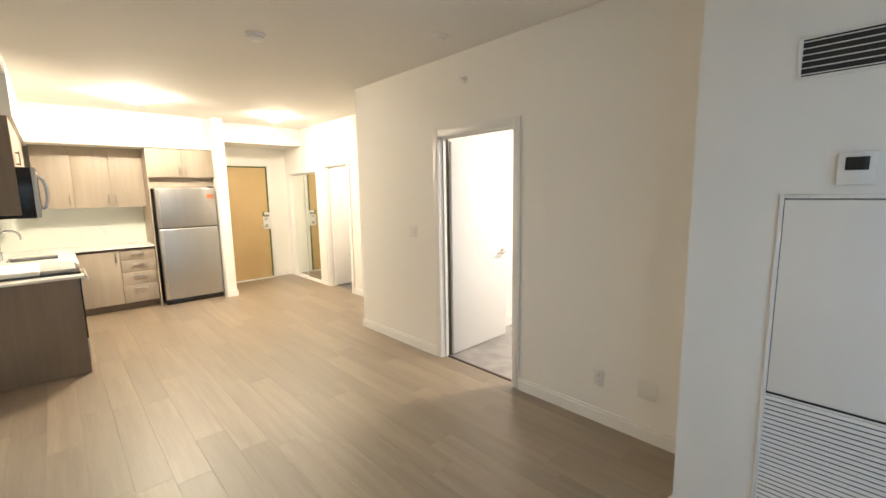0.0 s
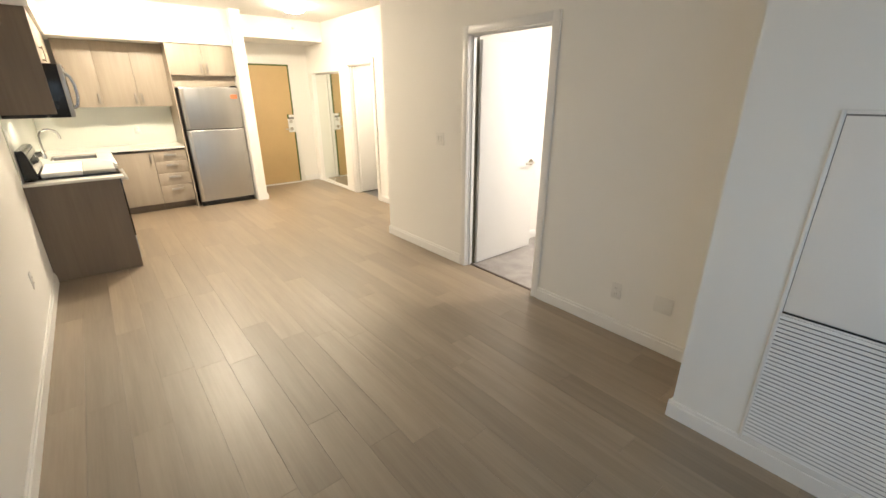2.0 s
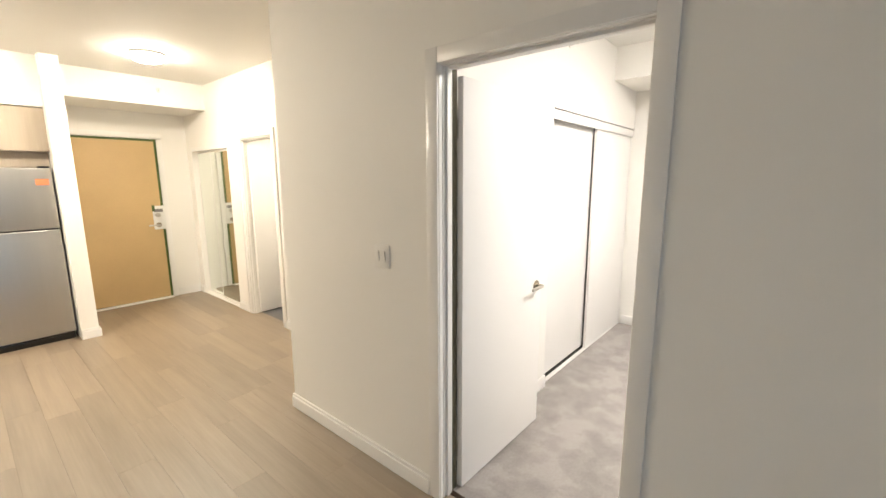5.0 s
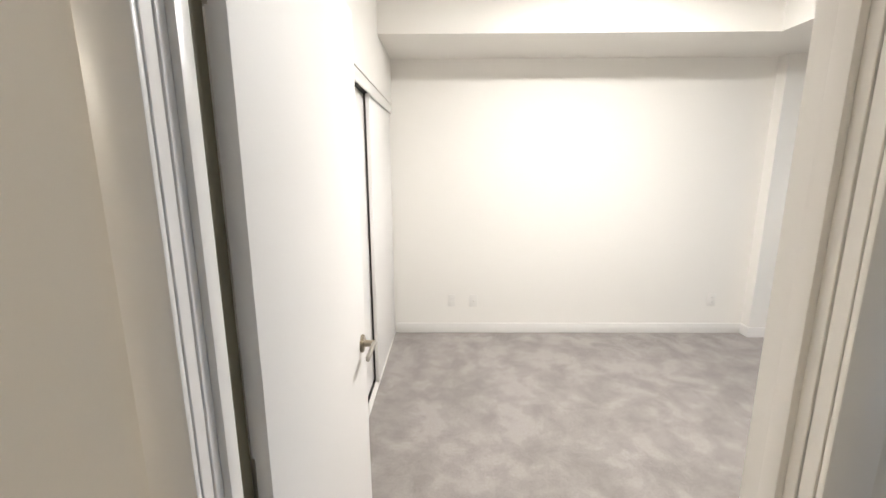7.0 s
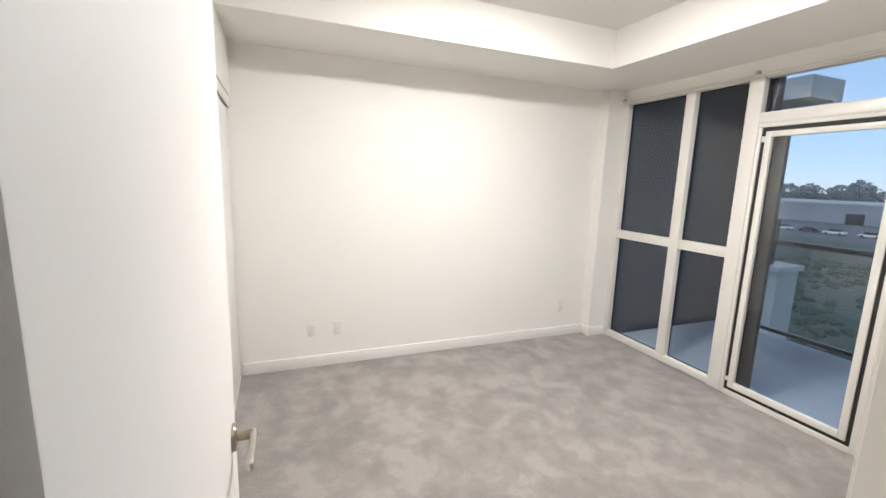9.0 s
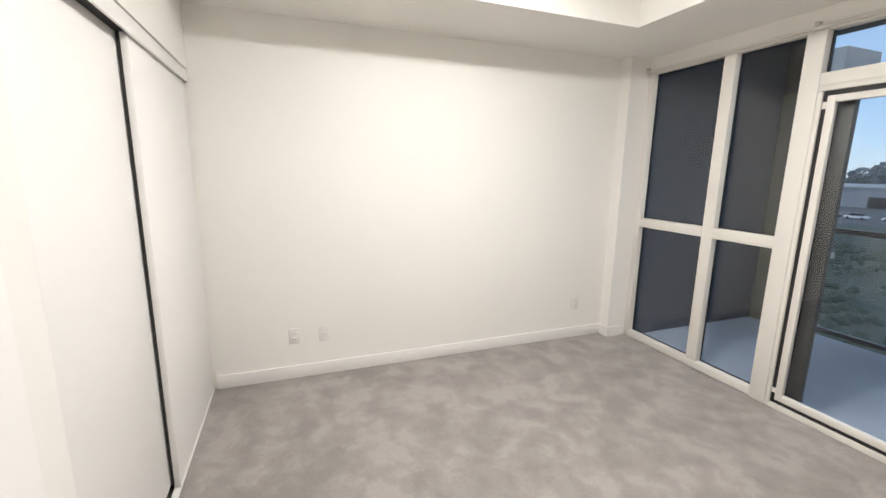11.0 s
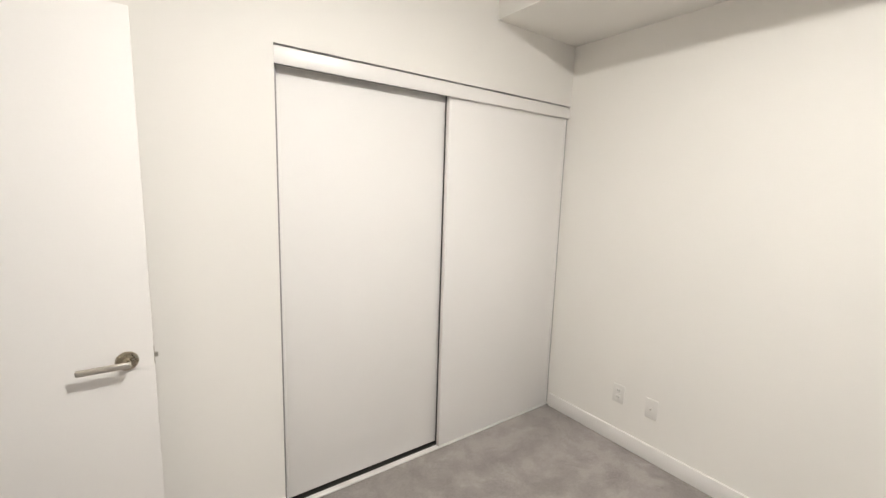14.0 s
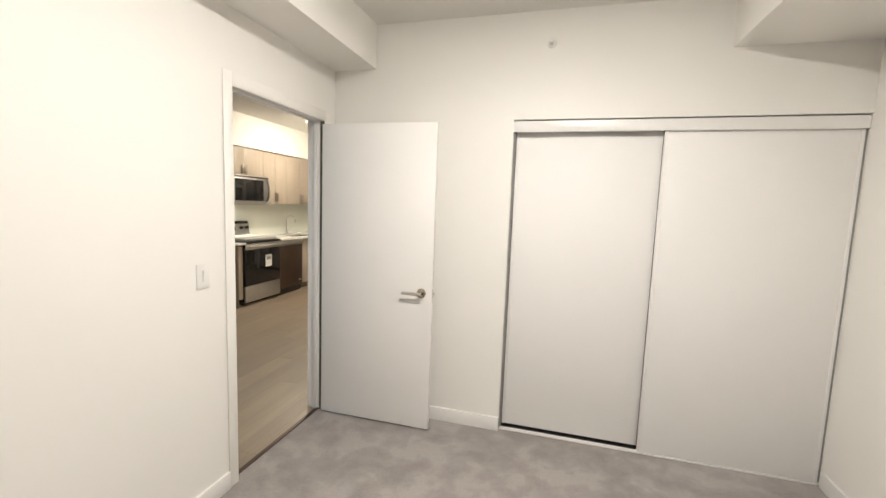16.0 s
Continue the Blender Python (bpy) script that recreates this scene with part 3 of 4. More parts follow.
# added strips: shade of the gaps between doors and walls as plain grey
for cx, cm, cl in ((1.397, M_INKSHADE, "dark grey strip painting the shaded gap at the left door edge"), (XE - 0.0115, M_EDGESHADE, "grey strip painting the shaded gap at the right door edge")):
    part("edge_shade_strip", boxed(cx, cx + 0.0105, YN + 0.024, YN + 0.062, 0.017, 2.005), cm, hd, cl, smooth=False)
# near-black sheet paints the closet's darkness behind the doors
part("pocket_shade", boxed(1.396, XE - 0.002, YN + 0.0955, YN + 0.099, 0.0, 2.07), M_GAP, hd, "dark sheet painted as the shade behind the doors", smooth=False)

# ---- windows ----
WY0, WY1 = YS - 0.075, YS - 0.005


def bars(name, boxes, material, parent, label=""):
    for b in boxes:
        part(name, boxed(*b, bevel=0.004), material, parent, label)


win = world_thing("window_bedroom", "white framed floor-to-ceiling window with four fixed panes", "window", (2.45, YS - 0.04, 0.0), kind="structure")
PX0, PX1, PX2, PX3 = 1.972, 2.392, 2.480, 3.086
PZ0, PZ1, PZ2, PZ3 = 0.060, 1.050, 1.115, 2.322
bars("window_frame", [(PX3, 3.135, WY0, WY1, 0.0, 2.352), (1.870, PX0, WY0, WY1 + 0.01, 0.0, 2.352), (PX0, PX3, WY0, WY1, 0.0, PZ0), (PX0, PX3, WY0, WY1, PZ3, 2.352)], M_FRAME, win)
bars("mullion", [(PX1, PX2, WY0, WY1, PZ0, PZ3)], M_FRAME, win)
bars("rail", [(PX2, PX3, WY0, WY1, PZ1, PZ2), (PX0, PX1, WY0, WY1, PZ1, PZ2)], M_FRAME, win)
bars("glazing_bead", [(PX2, PX3, WY1 - 0.016, WY1 + 0.004, PZ1 - 0.012, PZ1 - 0.001), (PX0, PX1, WY1 - 0.016, WY1 + 0.004, PZ1 - 0.012, PZ1 - 0.001)], M_FRAME, win, "slim white glazing bead")
bars("head_lip", [(1.035, 3.150, WY1 + 0.012, WY1 + 0.030, 2.332, 2.3515)], M_FRAME, win, "thin white lip over the panes")
for bx in (1.905, 3.118):
    part("bracket", boxed(bx, bx + 0.022, WY1 + 0.0005, WY1 + 0.038, 2.352, 2.374, bevel=0.002), M_SLOT, win, "small grey blind bracket")
for x0, x1 in ((PX0, PX1), (PX2, PX3)):
    for z0, z1 in ((PZ0, PZ1), (PZ2, PZ3)):
        p = part("pane", boxed(x0 - 0.006, x1 + 0.006, WY0 + 0.003, WY0 + 0.009, z0 - 0.006, z1 + 0.006), M_GLASS, win, "clear window pane", smooth=False)
        p.visible_shadow = False
        gk = bmesh.new()
        for a in ((x0, x0 + 0.006, z0, z1), (x1 - 0.006, x1, z0, z1), (x0 + 0.006, x1 - 0.006, z0, z0 + 0.006), (x0 + 0.006, x1 - 0.006, z1 - 0.006, z1)):
            box(gk, a[0], a[1], WY0 + 0.011, WY0 + 0.020, a[2], a[3])
        part("gasket", gk, M_RUBBER, p, "black gasket")

sl = world_thing("door_balcony", "white framed sliding glass balcony door with a transom", "sliding door", (1.4, YS - 0.04, 0.0), kind="structure")
bars("outer_frame", [(1.035, 1.07, WY0, WY1 + 0.01, 0.0, 2.352), (1.843, 1.8695, WY0, WY1 + 0.008, 0.0, 1.985), (1.07, 1.843, WY0, WY1 + 0.012, 0.0, 0.035), (1.07, 1.8695, WY0, WY1 + 0.01, 1.985, 2.088), (1.07, 1.8695, WY0, WY1, 2.322, 2.352)], M_FRAME, sl)
bars("drip_bead", [(1.07, 1.8695, WY1 + 0.0105, WY1 + 0.015, 2.012, 2.020)], M_FRAME, sl, "thin raised bead along the door head")
tp = part("pane", boxed(1.07, 1.8695, WY0 + 0.003, WY0 + 0.009, 2.08, 2.325), M_GLASS, sl, "transom pane", smooth=False)
tp.visible_shadow = False
part("gasket", boxed(1.860, 1.869, WY0 + 0.011, WY0 + 0.030, 2.089, 2.321), M_RUBBER, sl, "black gasket of the transom", smooth=False)
gk = bmesh.new()
for a in ((1.8185, 1.8425, 0.036, 1.984), (1.071, 1.094, 0.036, 1.984), (1.094, 1.8185, 0.036, 0.060), (1.094, 1.8185, 1.958, 1.984)):
    box(gk, a[0], a[1], WY1 - 0.035, WY1 - 0.004, a[2], a[3])
part("gasket", gk, M_RUBBER, sl, "black weather strip round the sliding panel", smooth=False)
SX0, SX1, SZ0, SZ1 = 1.095, 1.818, 0.060, 1.957
SW = 0.041
bars("sash", [(SX0, SX0 + SW, WY1 - 0.03, WY1 + 0.004, SZ0, SZ1), (SX1 - SW, SX1, WY1 - 0.03, WY1 + 0.004, SZ0, SZ1), (SX0 + SW, SX1 - SW, WY1 - 0.03, WY1 + 0.004, SZ0, SZ0 + 0.045), (SX0 + SW, SX1 - SW, WY1 - 0.03, WY1 + 0.004, SZ1 - 0.038, SZ1)], M_FRAME, sl, "white sliding sash")
bars("corner_block", [(SX1, SX1 + 0.0235, WY1 - 0.003, WY1 + 0.003, 0.105, 0.140), (SX1, SX1 + 0.0235, WY1 - 0.003, WY1 + 0.003, 1.885, 1.925)], M_FRAME, sl, "small white guide block")
sp = part("pane", boxed(SX0 + SW - 0.005, SX1 - SW + 0.005, WY1 - 0.018, WY1 - 0.012, SZ0 + 0.04, SZ1 - 0.033), M_GLASS, sl, "sliding pane", smooth=False)
sp.visible_shadow = False
bars("screen_stile", [(1.712, 1.806, WY0 - 0.03, WY0 + 0.012, 0.04, 1.98)], M_RUBBER, sl, "black stile of the outer screen")

lw = world_thing("window_living", "white framed wide living room window", "window", (-1.8, YS - 0.04, 0.1), kind="structure")
bars("window_frame", [(-2.85, -2.79, WY0, WY1, 0.1, 2.4), (-0.81, -0.75, WY0, WY1, 0.1, 2.4), (-2.79, -0.81, WY0, WY1, 0.1, 0.16), (-2.79, -0.81, WY0, WY1, 2.34, 2.4), (-1.83, -1.77, WY0, WY1, 0.16, 2.34)], M_FRAME, lw)
for x0, x1 in ((-2.79, -1.83), (-1.77, -0.81)):
    p = part("pane", boxed(x0 - 0.005, x1 + 0.005, WY0 + 0.022, WY0 + 0.028, 0.155, 2.345), M_GLASS, lw, "clear window pane", smooth=False)
    p.visible_shadow = False


# ---- kitchen ----
def bar_pull(bm, x, z, length, upright, y=0.0, wide=0.012):
    """A flat bar on two posts in front of a face at y that looks along -y."""
    h = length / 2
    if upright:
        box(bm, x - wide / 2, x + wide / 2, y - 0.030, y - 0.022, z - h, z + h, bevel=0.003)
        for s in (-1, 1):
            rod(bm, (x, y, z + s * (h - 0.015)), (x, y - 0.023, z + s * (h - 0.015)), 0.005, sides=8)
    else:
        box(bm, x - h, x + h, y - 0.030, y - 0.022, z - wide / 2, z + wide / 2, bevel=0.003)
        for s in (-1, 1):
            rod(bm, (x + s * (h - 0.015), y, z), (x + s * (h - 0.015), y - 0.023, z), 0.005, sides=8)
    return bm


def cabinet(name, label, place, turn, w, d, z0, z1, fronts, toe=0.0, group="", body=None):
    """A cabinet whose front looks along its own -y, with slab fronts: (x0, x1, z0, z1, kind, pull). pull: upright at x, or lying in the middle."""
    t = thing(name, label, "cabinet", place, group, turn=turn)
    b = bmesh.new()
    box(b, 0, w, 0.021, d, z0 + toe, z1, bevel=0.001, seg=1)
    part("body", b, body or M_CAB, t)
    if toe:
        part("toe_kick", boxed(0, w, 0.075, d, 0.0, toe), M_CABD, t, "dark brown toe kick", smooth=False)
    for x0, x1, a, c, kind, pull in fronts:
        f = part(kind, boxed(x0 + 0.0015, x1 - 0.0015, 0.0, 0.019, a + 0.0015, c - 0.0015, bevel=0.0015), M_CAB, t)
        if pull:
            bm = bmesh.new()
            if kind == "drawer":
                bar_pull(bm, (x0 + x1) / 2, c - 0.055, 0.15, False, wide=0.028)
            else:
                px, pz = pull
                bar_pull(bm, px, pz, 0.13, True, wide=0.024)
            part("handle", bm, M_NICKEL if kind == "drawer" else M_PULL, f, "brushed nickel bar pull")
    return t


CT = 0.905
KF = 7.03     # front of the back run
WF = -2.505   # front of the west run
# back run, front looks along -y
BX0, BX1 = -2.46, -1.575
cabinet("base_cabinet", "taupe laminate base cabinet with one door and a dark toe kick", (BX0, KF, 0), 0, 0.478, 0.56, 0, CT - 0.052, [(0.03, 0.478, 0.105, CT - 0.055, "door", (0.435, 0.76))], 0.10, "base cabinets")
cabinet("drawer_cabinet", "taupe laminate cabinet with four drawers and nickel pulls", (BX0 + 0.48, KF, 0), 0, BX1 - BX0 - 0.48, 0.56, 0, CT - 0.052,
        [(0, BX1 - BX0 - 0.48, z, z2, "drawer", True) for z, z2 in ((0.105, 0.355), (0.355, 0.535), (0.535, 0.705), (0.705, 0.85))], 0.10, "base cabinets")
UX = -2.735
UF = 7.275
cabinet("wall_cabinet", "taupe laminate wall cabinet with three slab doors", (UX, UF, 0), 0, -1.574 - UX, 0.325, 1.45, BULK - 0.002,
        [(0.0, 0.375, 1.45, BULK - 0.004, "door", (0.335, 1.56)), (0.375, 0.775, 1.45, BULK - 0.004, "door", (0.737, 1.56)), (0.775, -1.574 - UX, 1.45, BULK - 0.004, "door", (0.813, 1.56))], group="wall cabinets")
fridge_cab = cabinet("fridge_cabinet", "taupe laminate cabinet above the refrigerator", (-1.556, 6.945, 0), 0, 0.830, 0.65, 1.86, BULK - 0.002,
        [(0.0, 0.415, 1.86, BULK - 0.004, "door", (0.375, 1.955)), (0.415, 0.830, 1.86, BULK - 0.004, "door", (0.455, 1.955))], group="wall cabinets")
part("filler", boxed(0.004, 0.826, 0.10, 0.116, 1.712, 1.859), M_CAB, fridge_cab, "taupe filler panel over the refrigerator")
solid("side_panel", boxed(-1.574, -1.557, 6.945, 7.6, 0, BULK - 0.002, bevel=0.001), M_CAB, "tall taupe laminate panel beside the refrigerator", "panel")

# west run, front looks along +x
EP = 4.715
solid("end_panel", boxed(XW, WF + 0.022, EP, EP + 0.02, 0, CT - 0.025, bevel=0.0015), M_CABD, "dark brown laminate end panel of the kitchen run", "panel")
cabinet("filler_cabinet", "narrow taupe filler cabinet beside the range", (WF, EP + 0.0205, 0), 90, 0.106, 0.62, 0, CT - 0.025, [(0, 0.106, 0.105, CT - 0.055, "door", None)], 0.10, "base cabinets", M_CABD)
cabinet("sink_cabinet", "taupe laminate sink cabinet with two doors", (WF, 6.215, 0), 90, 0.78, 0.62, 0, CT - 0.225,
        [(0, 0.39, 0.105, CT - 0.055, "door", (0.345, 0.76)), (0.39, 0.78, 0.105, CT - 0.055, "door", (0.435, 0.76))], 0.10, "base cabinets")
RY0, RY1 = 4.845, 5.600
solid("upper_end_panel", boxed(XW, -2.780, 4.802, 4.820, 1.455, BULK - 0.002, bevel=0.001), M_CABD, "dark brown laminate end panel of the wall cabinets", "panel")
cabinet("microwave_cabinet", "taupe laminate cabinet above the microwave", (-2.78, 4.822, 0), 90, 0.785, 0.355, 1.862, BULK - 0.002,
        [(0, 0.3825, 1.862, BULK - 0.004, "door", (0.345, 1.95)), (0.3825, 0.785, 1.862, BULK - 0.004, "door", (0.42, 1.95))], group="wall cabinets")
cabinet("wall_cabinet", "taupe laminate wall cabinet with two doors", (-2.78, 5.609, 0), 90, 0.590, 0.355, 1.45, BULK - 0.002,
        [(0, 0.295, 1.45, BULK - 0.004, "door", (0.262, 1.56)), (0.295, 0.590, 1.45, BULK - 0.004, "door", (0.328, 1.56))], group="wall cabinets")
cabinet("wall_cabinet", "taupe laminate wall cabinet with two doors over the sink", (-2.78, 6.201, 0), 90, 0.784, 0.355, 1.45, BULK - 0.002,
        [(0, 0.392, 1.45, BULK - 0.004, "door", (0.359, 1.56)), (0.392, 0.784, 1.45, BULK - 0.004, "door", (0.425, 1.56))], group="wall cabinets")
cabinet("wall_cabinet", "narrow taupe laminate corner wall cabinet with a single door", (-2.78, 6.987, 0), 90, 0.202, 0.355, 1.45, BULK - 0.002,
        [(0, 0.202, 1.45, BULK - 0.004, "door", (0.032, 1.56))], group="wall cabinets")

ct = world_thing("countertop", "white quartz countertop with an undermount sink cut-out", "countertop", (-2.8, 6.2, CT - 0.025))
CX = -2.445
SK = (-3.02, -2.60, 6.30, 6.86)
slab = bmesh.new()
box(slab, XW, CX, EP - 0.02, RY0 - 0.003, CT - 0.024, CT, bevel=0.002)
part("slab", slab, M_QUARTZ, ct)
slab = bmesh.new()
for a in ((XW, CX, RY1 + 0.003, SK[2]), (XW, CX, SK[3], 7.0), (XW, SK[0], SK[2], SK[3]), (SK[1], CX, SK[2], SK[3]), (XW, -1.575, 7.0, 7.6)):
    box(slab, *a, CT - 0.024, CT)
part("slab", slab, M_QUARTZ, ct, smooth=False)
sink = world_thing("sink", "stainless steel undermount sink", "sink", (-2.8, 6.58, CT - 0.2))
sb = bmesh.new()
x0, x1, y0, y1 = SK
for a in ((x0, x1, y0, y1, CT - 0.215, CT - 0.210), (x0 - 0.004, x0, y0, y1, CT - 0.215, CT - 0.026), (x1, x1 + 0.004, y0, y1, CT - 0.215, CT - 0.026), (x0, x1, y0 - 0.004, y0, CT - 0.215, CT - 0.026), (x0, x1, y1, y1 + 0.004, CT - 0.215, CT - 0.026)):
    box(sb, *a)
part("bowl", sb, M_STEEL, sink, smooth=False)
part("drain", lathe(bmesh.new(), [(0, 0), (0.045, 0), (0.045, 0.004), (0.03, 0.002), (0, 0.002)], (-2.81, 6.58, CT - 0.21), sides=20), M_CHROME, sink)
tap = world_thing("faucet", "chrome single lever kitchen faucet with a high spout", "faucet", (-3.07, 6.58, CT))
part("base", rod(bmesh.new(), (-3.07, 6.58, CT), (-3.07, 6.58, CT + 0.06), 0.024, 0.019), M_CHROME, tap)
part("spout", bent(bmesh.new(), [(-3.07, 6.58, CT + 0.05), (-3.07, 6.58, CT + 0.255), (-3.062, 6.58, CT + 0.285), (-3.04, 6.58, CT + 0.313), (-3.0, 6.58, CT + 0.328), (-2.95, 6.58, CT + 0.325), (-2.91, 6.58, CT + 0.302), (-2.89, 6.58, CT + 0.268), (-2.885, 6.58, CT + 0.215)], 0.012), M_CHROME, tap)
part("lever", bent(bmesh.new(), [(-3.07, 6.60, CT + 0.045), (-3.06, 6.66, CT + 0.085)], 0.007), M_CHROME, tap)
solid("backsplash_west", boxed(XW, XW + 0.008, EP, 7.6, CT + 0.001, 1.449), M_SPLASH, "pale glossy glass backsplash", "backsplash")
solid("backsplash_north", boxed(XW + 0.0085, -1.575, 7.592, 7.6, CT + 0.001, 1.449), M_SPLASH, "pale glossy glass backsplash", "backsplash")

# range
rg = world_thing("range", "stainless and black electric range with a rear control panel", "range", (-2.8, 5.22, 0))
part("body", boxed(XW + 0.02, -2.50, RY0, RY1, 0.02, 0.895, bevel=0.002), M_BLACK, rg)
part("cooktop", boxed(XW + 0.06, -2.462, RY0 + 0.001, RY1 - 0.001, 0.896, 0.918, bevel=0.004), M_BLACKGLASS, rg, "black ceramic glass cooktop")
for bx, by, br in ((-2.68, 5.03, 0.10), (-2.68, 5.41, 0.08), (-2.92, 5.03, 0.075), (-2.92, 5.41, 0.10)):
    part("burner_ring", lathe(bmesh.new(), [(br, 0.0), (br, 0.0006), (br - 0.004, 0.0006), (br - 0.004, 0.0)], (bx, by, 0.9182), sides=36), M_INKSHADE, rg, "grey printed burner ring")
bg = bmesh.new()
prof = [(0.012, 0.919), (0.105, 0.919), (0.105, 0.945), (0.070, 1.150), (0.058, 1.165), (0.012, 1.165)]
ends = [[bg.verts.new((XW + px, py, pz)) for px, pz in prof] for py in (RY0, RY1)]
bg.faces.new(ends[0])
bg.faces.new(list(reversed(ends[1])))
for k in range(len(prof)):
    m = (k + 1) % len(prof)
    bg.faces.new((ends[0][k], ends[1][k], ends[1][m], ends[0][m]))
bmesh.ops.recalc_face_normals(bg, faces=bg.faces[:])
part("backguard", bg, M_BLACK, rg, "black slanted control panel housing", smooth=False)
SLANT = math.atan2(0.035, 0.205)


def on_slant(bm, z):
    """Turns a piece built upright at x = 0 and height 0 onto the slanted panel at height z."""
    bmesh.ops.rotate(bm, verts=bm.verts[:], cent=(0, 0, 0), matrix=Matrix.Rotation(-SLANT, 3, "Y"))
    bmesh.ops.translate(bm, verts=bm.verts[:], vec=(XW + 0.105 - (z - 0.945) * 0.035 / 0.205, 0, z))
    return bm


part("control_panel", on_slant(boxed(0.0015, 0.006, RY0 + 0.012, RY1 - 0.012, -0.085, 0.085, bevel=0.002), 1.045), M_STEEL, rg, "stainless control panel")
part("display", on_slant(boxed(0.0065, 0.009, 5.14, 5.31, -0.03, 0.03, bevel=0.001), 1.06), M_BLACKGLASS, rg, "black display")
for ky in (4.91, 5.02, 5.42, 5.53):
    part("knob", on_slant(lathe(bmesh.new(), [(0, 0), (0.026, 0), (0.026, 0.008), (0.021, 0.012), (0.019, 0.042), (0, 0.043)], (0.0062, ky, 0), "X", 20), 1.065), M_BLACK, rg, "black control knob")
od = part("oven_door", boxed(-2.499, -2.468, RY0 + 0.003, RY1 - 0.003, 0.285, 0.893, bevel=0.004), M_BLACKGLASS, rg, "black glass oven door")
part("handle_band", boxed(-2.4675, -2.462, RY0 + 0.003, RY1 - 0.003, 0.80, 0.886, bevel=0.002), M_STEEL, od, "stainless band")
hb = bmesh.new()
rod(hb, (-2.42, RY0 + 0.04, 0.845), (-2.42, RY1 - 0.04, 0.845), 0.012)
for ky in (RY0 + 0.07, RY1 - 0.07):
    rod(hb, (-2.465, ky, 0.845), (-2.42, ky, 0.845), 0.009)
part("handle", hb, M_STEEL, od, "stainless bar handle")
part("sticker", boxed(-2.4675, -2.4665, 5.26, 5.40, 0.52, 0.70), M_PAPER, od, "white printed sticker", smooth=False)
part("print", boxed(-2.4664, -2.466, 5.28, 5.38, 0.62, 0.67), M_INKSHADE, od, "grey print on the sticker", smooth=False)
part("drawer", boxed(-2.499, -2.470, RY0 + 0.003, RY1 - 0.003, 0.05, 0.278, bevel=0.004), M_STEEL, rg, "stainless storage drawer")

pk = world_thing("packaging_tray", "low white and grey packing cover lying on the cooktop", "packaging", (-2.75, 5.2, 0.919))
part("white_cover", boxed(-3.02, -2.735, RY0 + 0.03, RY1 - 0.05, 0.9195, 0.962, bevel=0.008), M_PAPER, pk, "white foam cover")
part("grey_cover", boxed(-2.733, -2.490, RY0 + 0.03, RY1 - 0.05, 0.9195, 0.956, bevel=0.008), plain("grey_card", (0.36, 0.35, 0.33), 0.6, vary=0.05, big=6), pk, "grey card cover")

dw = world_thing("dishwasher", "dark brown steel dishwasher with a stainless handle band", "dishwasher", (-2.8, 5.91, 0))
part("body", boxed(XW + 0.05, -2.51, RY1 + 0.010, 6.210, 0.02, CT - 0.026), M_BLACK, dw, smooth=False)
part("door", boxed(-2.509, -2.482, RY1 + 0.012, 6.208, 0.105, 0.79, bevel=0.004), M_DARKSTEEL, dw)
part("control_band", boxed(-2.509, -2.474, RY1 + 0.012, 6.208, 0.795, 0.872, bevel=0.006), M_STEEL, dw, "stainless control band")
part("toe_panel", boxed(-2.55, -2.53, RY1 + 0.012, 6.208, 0.0, 0.10), M_BLACK, dw, smooth=False)
part("badge", boxed(-2.4815, -2.480, 6.10, 6.17, 0.17, 0.20), M_STEEL, dw, smooth=False)

mw = world_thing("microwave", "stainless over-the-range microwave with a curved handle", "microwave", (-2.9, 5.22, 1.42))
part("body", boxed(XW + 0.01, -2.693, 4.846, 5.600, 1.425, 1.858, bevel=0.003), M_BLACK, mw)
part("front", boxed(-2.692, -2.660, 4.847, 5.599, 1.427, 1.856, bevel=0.006), M_STEEL, mw, "stainless front")
part("window", boxed(-2.6598, -2.656, 4.885, 5.465, 1.49, 1.80, bevel=0.002), M_BLACKGLASS, mw, "black glass window")
part("vent", boxed(-2.6598, -2.657, 4.87, 5.58, 1.822, 1.846, bevel=0.001), M_DARKSTEEL, mw, "dark vent grille")
part("handle", bent(bmesh.new(), [(-2.660, 5.53, 1.485), (-2.630, 5.53, 1.515), (-2.613, 5.53, 1.58), (-2.610, 5.53, 1.645), (-2.613, 5.53, 1.71), (-2.630, 5.53, 1.775), (-2.660, 5.53, 1.805)], 0.015), M_DARKCHROME, mw, "curved dark chrome handle")
part("lamp_lens", boxed(-3.01, -2.89, 5.14, 5.26, 1.4205, 1.424), M_LENS, mw, "lit lens under the microwave", smooth=False)

# refrigerator
fg = world_thing("refrigerator", "stainless steel top-freezer refrigerator with a dark body", "refrigerator", (-1.13, 7.25, 0))
FX0, FX1, FY = -1.520, -0.742, 6.90
part("body", boxed(FX0 + 0.006, FX1 - 0.006, FY + 0.062, 7.56, 0.03, 1.700, bevel=0.004), plain("charcoal_fridge_side", (0.055, 0.052, 0.05), 0.5, vary=0.1, big=3), fg, "charcoal body")
for z0, z1, nm in ((0.075, 1.118, "fridge_door"), (1.130, 1.705, "freezer_door")):
    d = part(nm, boxed(FX0, FX1, FY, FY + 0.058, z0, z1, bevel=0.012, seg=3), M_STEEL, fg, "brushed stainless door")
    part("edge_grip", boxed(FX0 + 0.006, FX0 + 0.050, FY - 0.012, FY + 0.004, z0 + 0.014, z1 - 0.014, bevel=0.006, seg=3), M_NICKEL, d, "lighter steel grip along the door edge")
